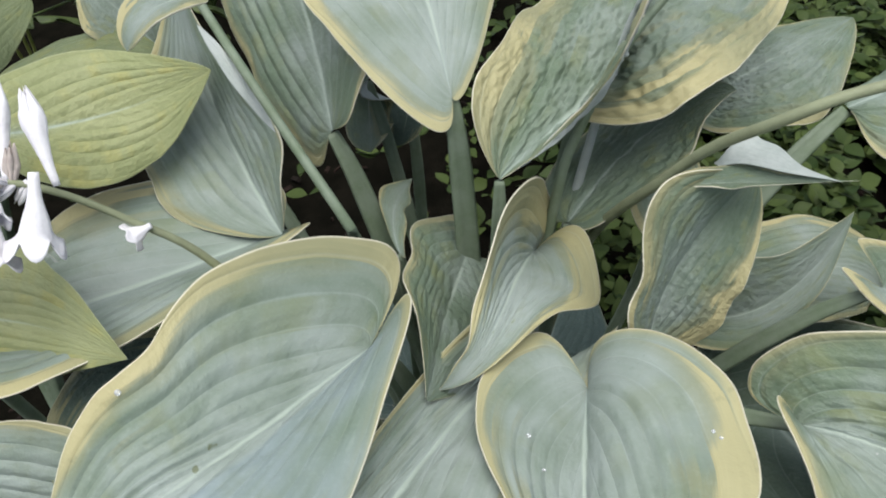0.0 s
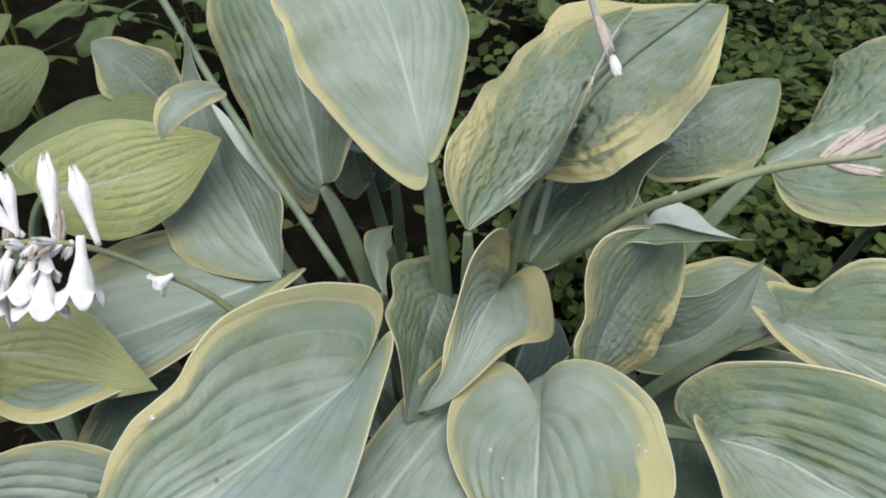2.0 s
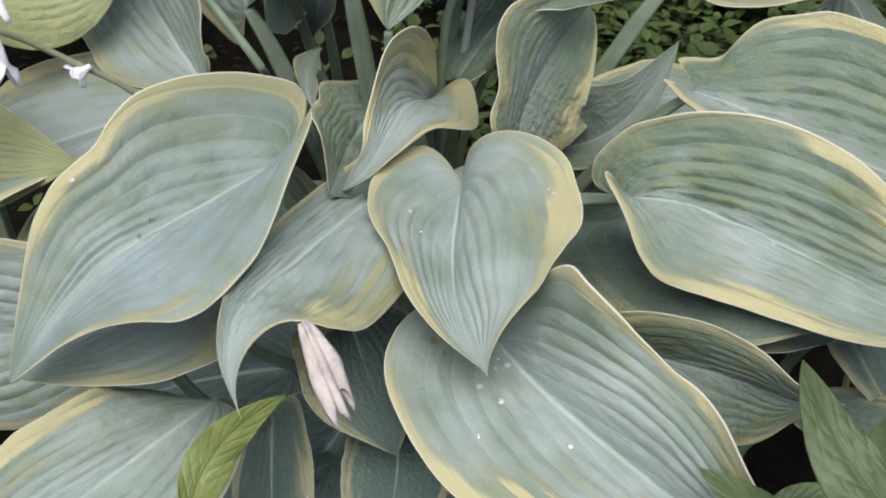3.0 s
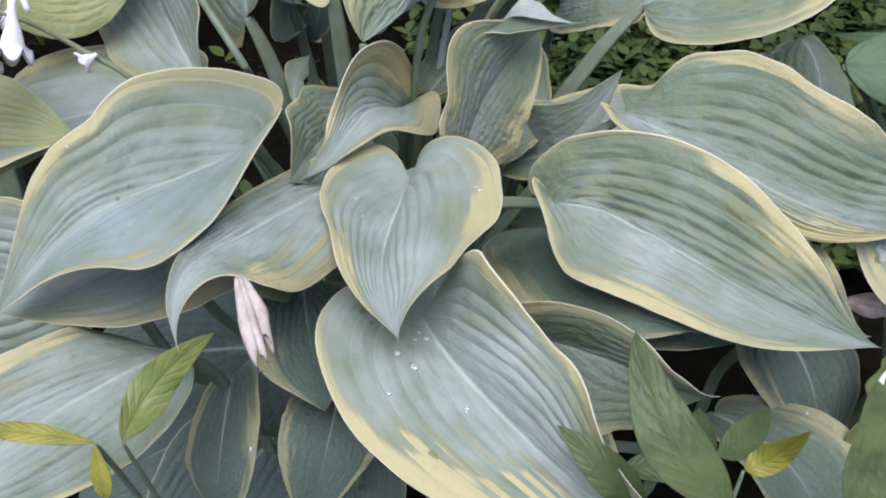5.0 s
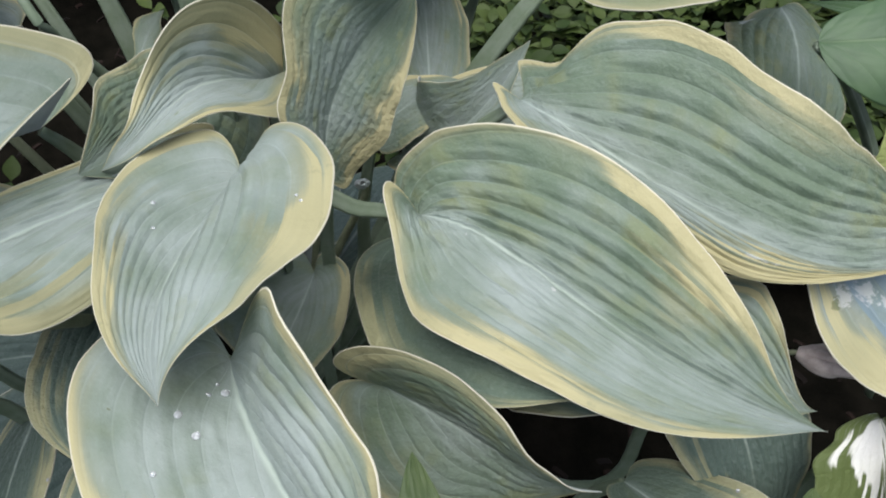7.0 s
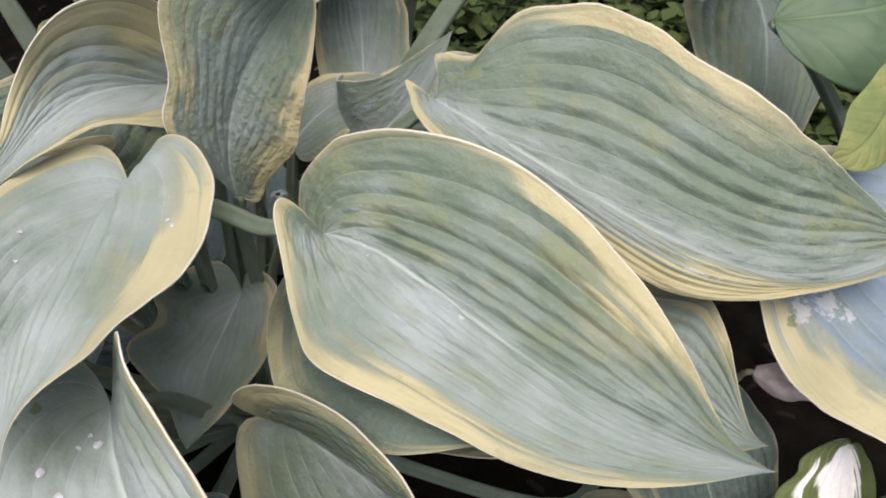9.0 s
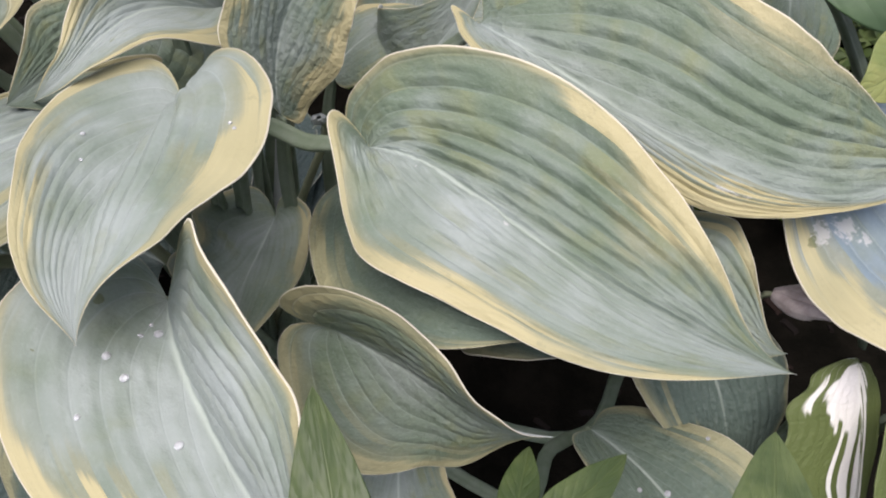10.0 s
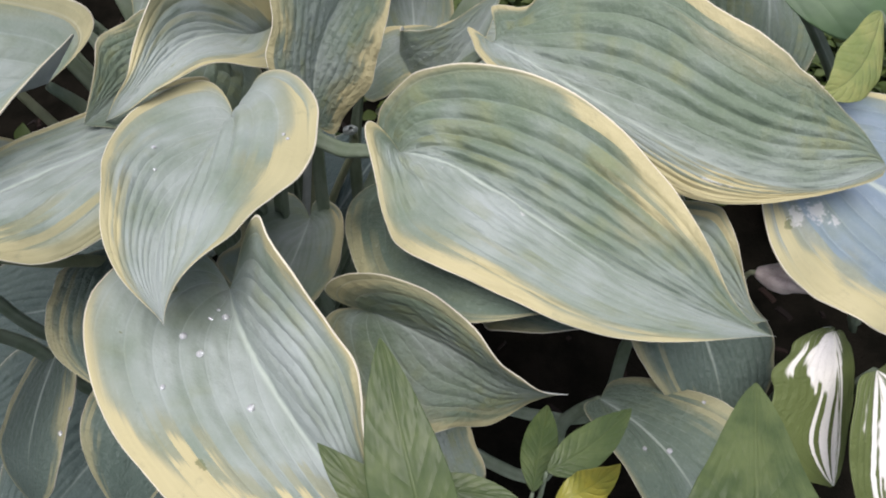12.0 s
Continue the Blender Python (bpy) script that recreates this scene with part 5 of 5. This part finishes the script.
b = leaf(shoot, (0.2852, 0.0093, 0.4564), (0.3051, 0.017, 0.4592), (0.3362, 0.0535, 0.4389), 0.000, 0.003, (0.156, 0.151, -0.2, -0, 0, 0.003, 0), (0.155, 0.151, -0.2, 0, -0, -0.001, 0.005), (0.8, 0.899), mat=SHOOT, margin=(0, 0), relief=0.04, ruffle=0.4, pucker=0.03, seed=58)
stalk(b, (0.2852, 0.0093, 0.4564), (0.3051, 0.017, 0.4592), SHOOT_CROWN, 0.0016)
b = leaf(shoot, (0.2841, -0.0171, 0.4927), (0.3009, -0.0097, 0.48), (0.3052, -0.0165, 0.5377), 0.112, 0.012, (0.168, 0.139, -0.212, 0.001, -0.003, 0.022, -0.025), (0.161, 0.167, -0.193, -0.002, -0, -0.022, -0.012), (0.795, 0.948), mat=YELLOWED, margin=(0, 0), relief=0.04, label="yellowed leaf", seed=59)
stalk(b, (0.2841, -0.0171, 0.4927), (0.3009, -0.0097, 0.48), SHOOT_CROWN, 0.0016)
b = leaf(shoot, (0.2298, -0.0341, 0.4713), (0.2108, -0.0354, 0.5075), (0.177, -0.0017, 0.5109), 0.090, 0.041, (0.161, 0.145, -0.201, -0, -0, -0.003, -0.002), (0.164, 0.163, -0.196, -0, 0, -0.022, 0.004), (0.798, 0.94), mat=SHOOT, margin=(0, 0), relief=0.04, ruffle=0.4, pucker=0.03, seed=60)
stalk(b, (0.2298, -0.0341, 0.4713), (0.2108, -0.0354, 0.5075), SHOOT_CROWN, 0.0016)
b = leaf(shoot, (0.2785, 0.0012, 0.4479), (0.2832, 0.028, 0.4442), (0.2898, 0.0562, 0.4338), 0.056, 0.004, (0.17, 0.141, -0.204, 0.002, -0.002, 0.02, 0.003), (0.168, 0.156, -0.194, -0.001, 0, -0.022, 0), (0.799, 0.896), mat=SHOOT, margin=(0, 0), relief=0.04, ruffle=0.4, pucker=0.03, seed=61)
stalk(b, (0.2785, 0.0012, 0.4479), (0.2832, 0.028, 0.4442), SHOOT_CROWN, 0.0016)
b = leaf(shoot, (0.217, -0.0141, 0.4815), (0.2395, -0.0081, 0.4827), (0.2717, -0.0157, 0.4798), 0.002, 0.001, (0.161, 0.15, -0.2, 0.001, -0, 0.008, 0.005), (0.16, 0.15, -0.2, 0, 0, 0, 0), (0.799, 0.898), mat=SHOOT, margin=(0, 0), relief=0.04, ruffle=0.4, pucker=0.03, seed=62)
stalk(b, (0.217, -0.0141, 0.4815), (0.2395, -0.0081, 0.4827), SHOOT_CROWN, 0.0016)

YSHOOT_CROWN = (-0.08, 0.0, 0.03)
yshoot = thing("leafy_shoot", "thin leafy shoot with yellowing pointed leaves", "plant", YSHOOT_CROWN)
b = leaf(yshoot, (-0.0726, -0.0058, 0.4876), (-0.0818, 0.0535, 0.4615), (-0.0187, 0.0385, 0.5358), -0.433, -0.070, (0.147, 0.209, -0.166, -0.018, 0.013, 0.05, -0.035), (0.154, 0.108, -0.217, 0.009, -0.005, 0.113, 0.02), (0.773, 0.962), mat=PALE_SHOOT, margin=(0, 0), relief=0.04, seed=63)
stalk(b, (-0.0726, -0.0058, 0.4876), (-0.0818, 0.0535, 0.4615), YSHOOT_CROWN, 0.0016)
b = leaf(yshoot, (-0.0935, -0.0009, 0.4763), (-0.1427, 0.003, 0.4855), (-0.1525, -0.004, 0.4946), -0.163, 0.014, (0.104, 0.177, -0.189, -0.003, 0.005, 0.005, 0.005), (0.102, 0.145, -0.209, -0.012, -0.01, -0.011, -0.007), (0.812, 0.897), mat=YELLOWED, margin=(0, 0), relief=0.04, label="yellowed leaf", seed=64)
stalk(b, (-0.0935, -0.0009, 0.4763), (-0.1427, 0.003, 0.4855), YSHOOT_CROWN, 0.0016)
b = leaf(yshoot, (-0.0927, -0.003, 0.4794), (-0.0869, -0.0237, 0.461), (-0.0874, -0.0253, 0.4517), -0.009, 0.003, (0.159, 0.152, -0.199, -0.001, 0.001, -0.001, -0.001), (0.158, 0.149, -0.2, -0.002, -0.001, -0.001, -0.001), (0.802, 0.898), mat=YELLOWED, margin=(0, 0), relief=0.04, label="yellowed leaf", seed=65)
stalk(b, (-0.0927, -0.003, 0.4794), (-0.0869, -0.0237, 0.461), YSHOOT_CROWN, 0.0016)


# ---- flower stalks of the clump ----
scape_a = tube("flower_stalk", [HOSTA_CROWN, (-0.03, 0.345, 0.40), (-0.054, 0.325, 0.500), (-0.058, 0.312, 0.534), (-0.11, 0.372, 0.580), (-0.152, 0.428, 0.610), (-0.215, 0.50, 0.69), (-0.28, 0.56, 0.78)],
               [0.006, 0.0045, 0.0035, 0.0031, 0.0029, 0.0027, 0.0024], STALK, hosta, 0.0, "pale grey-green flower stalk", 36)
leaf(hosta, (-0.118, 0.3445, 0.659), (-0.1395, 0.3125, 0.676), (-0.1450, 0.3010, 0.6555), -0.16, -0.3, (0.30, 0.25, 0, 0, 0, 0, 0), (0.26, 0.25, 0, 0, 0, 0, 0), (0.5, 0.7),
     relief=0.2, ruffle=0.2, wax_light=0.6, margin=(0.3, 0.2), label="leaf tip folded over sideways", seed=91)
scape_b = tube("flower_stalk", [HOSTA_CROWN, (-0.06, 0.285, 0.36), (-0.13, 0.293, 0.505), (-0.175, 0.292, 0.553), (-0.215, 0.283, 0.588), (-0.262, 0.272, 0.598), (-0.32, 0.26, 0.600)],
               [0.006, 0.0045, 0.0026, 0.0022, 0.0020, 0.0019, 0.0016], SCAPE, hosta, 0.0, "thin nodding flower stalk", 36)
for n, (b, m, w) in enumerate((
        ((-0.226, 0.276, 0.592), (-0.220, 0.256, 0.585), 0.0055), ((-0.222, 0.262, 0.590), (-0.222, 0.240, 0.568), 0.0105),
        ((-0.200, 0.274, 0.604), (-0.199, 0.244, 0.572), 0.0095), ((-0.246, 0.274, 0.592), (-0.252, 0.250, 0.585), 0.0055),
        ((-0.244, 0.268, 0.590), (-0.256, 0.236, 0.572), 0.0095), ((-0.268, 0.268, 0.598), (-0.290, 0.240, 0.580), 0.009),
        ((-0.232, 0.270, 0.590), (-0.236, 0.243, 0.574), 0.009), ((-0.258, 0.268, 0.592), (-0.268, 0.238, 0.566), 0.0085))):
    flower(scape_b, b, m, w, PETAL, n)
for n, (b, m, w) in enumerate((
        ((-0.222, 0.282, 0.592), (-0.226, 0.318, 0.626), 0.0062), ((-0.193, 0.276, 0.594), (-0.205, 0.300, 0.632), 0.0062),
        ((-0.238, 0.280, 0.598), (-0.262, 0.292, 0.614), 0.0055), ((-0.256, 0.272, 0.604), (-0.276, 0.262, 0.632), 0.006),
        ((-0.240, 0.278, 0.600), (-0.246, 0.300, 0.628), 0.0045), ((-0.280, 0.268, 0.600), (-0.300, 0.290, 0.620), 0.006),
        ((-0.252, 0.276, 0.600), (-0.262, 0.300, 0.624), 0.005))):
    flower(scape_b, b, m, w, PETAL, 70 + n, "closed white bud", True, 0.25)
bud_rng = random.Random(8)
for n in range(22):
    f = bud_rng.uniform(0, 1)
    b = np.array((-0.212 - 0.095 * f, 0.284 - 0.020 * f, 0.589 + 0.011 * f))
    way = np.array((bud_rng.gauss(-0.3, 0.6), bud_rng.gauss(-0.2, 0.7), bud_rng.gauss(0.1, 0.7)))
    way = way / np.linalg.norm(way)
    flower(scape_b, b, b + way * bud_rng.uniform(0.010, 0.024), bud_rng.uniform(0.0022, 0.0042), PETAL if n % 3 else FADED, 80 + n, "", True, 0.8)
flower(scape_b, (-0.163, 0.291, 0.549), (-0.174, 0.284, 0.545), 0.006, PETAL, 40, "small withered white flower")
scape_c = tube("flower_stalk", [HOSTA_CROWN, (0.102, 0.402, 0.364), (0.139, 0.338, 0.545), (0.168, 0.290, 0.625), (0.205, 0.285, 0.648), (0.262, 0.283, 0.660)],
               [0.006, 0.0042, 0.0034, 0.0031, 0.0028, 0.0018], SCAPE, hosta, 0.0, "olive-green flower stalk", 32)
for n, (b, m, w) in enumerate((((0.230, 0.284, 0.654), (0.254, 0.296, 0.664), 0.0045), ((0.238, 0.284, 0.655), (0.266, 0.292, 0.670), 0.005), ((0.234, 0.284, 0.653), (0.262, 0.277, 0.648), 0.0035))):
    flower(scape_c, b, m, w, FADED, 50 + n, "faded pinkish flower", True, 0.7)
scape_d = tube("flower_stalk", [HOSTA_CROWN, (0.078, 0.385, 0.43), (0.095, 0.405, 0.53), (0.139, 0.438, 0.600), (0.205, 0.462, 0.650), (0.262, 0.480, 0.690)],
               [0.005, 0.0042, 0.0034, 0.0028, 0.0025, 0.0022], STALK, hosta, 0.0, "thin grey-green flower stalk", 32)
for n, (b, m, w) in enumerate((((0.222, 0.468, 0.664), (0.262, 0.452, 0.672), 0.0042), ((0.226, 0.470, 0.668), (0.246, 0.452, 0.668), 0.0045))):
    flower(scape_d, b, m, w, FADED if n == 0 else PETAL, 56 + n, "dried grey seed husk" if n == 0 else "", True, 0.5)
scape_h = tube("flower_stalk", [HOSTA_CROWN, (0.10, 0.42, 0.42), (0.124, 0.448, 0.575), (0.130, 0.420, 0.618), (0.133, 0.408, 0.643), (0.120, 0.428, 0.668), (0.10, 0.46, 0.72)],
               [0.005, 0.004, 0.0022, 0.0026, 0.0028, 0.0022, 0.0017], UNDER, hosta, 0.0, "thin grey flower stalk", 32)
flower(scape_h, (0.133, 0.408, 0.645), (0.139, 0.398, 0.634), 0.0034, PETAL, 60, "pale withered bud", True, 0.5)
flower(scape_h, (0.122, 0.424, 0.664), (0.132, 0.408, 0.648), 0.0042, FADED, 64, "brown papery bract", True, 0.6)
scape_e = tube("flower_stalk", [HOSTA_CROWN, (-0.01, 0.20, 0.34), (-0.013, 0.12, 0.47), (-0.012, 0.084, 0.525)], [0.006, 0.005, 0.004, 0.002], SCAPE, hosta)
flower(scape_e, (-0.0125, 0.080, 0.535), (0.005, 0.043, 0.517), 0.0085, FADED, 61, "limp withered pale pink flower", True, 0.75)
scape_f = tube("flower_stalk", [HOSTA_CROWN, (0.10, 0.32, 0.25), (0.145, 0.305, 0.38), (0.148, 0.293, 0.412)], [0.005, 0.004, 0.003, 0.002], SCAPE, hosta)
flower(scape_f, (0.148, 0.292, 0.412), (0.150, 0.276, 0.428), 0.0055, UNDER, 62, "small pale unopened bud", True, 0.2)
scape_g = tube("flower_stalk", [CREAM_CROWN, (0.45, 0.20, 0.26), (0.430, 0.168, 0.40), (0.432, 0.160, 0.424)], [0.004, 0.003, 0.002, 0.0015], SCAPE, cream)
flower(scape_g, (0.432, 0.160, 0.424), (0.460, 0.143, 0.432), 0.010, FADED, 63, "limp faded flower", True, 0.55)
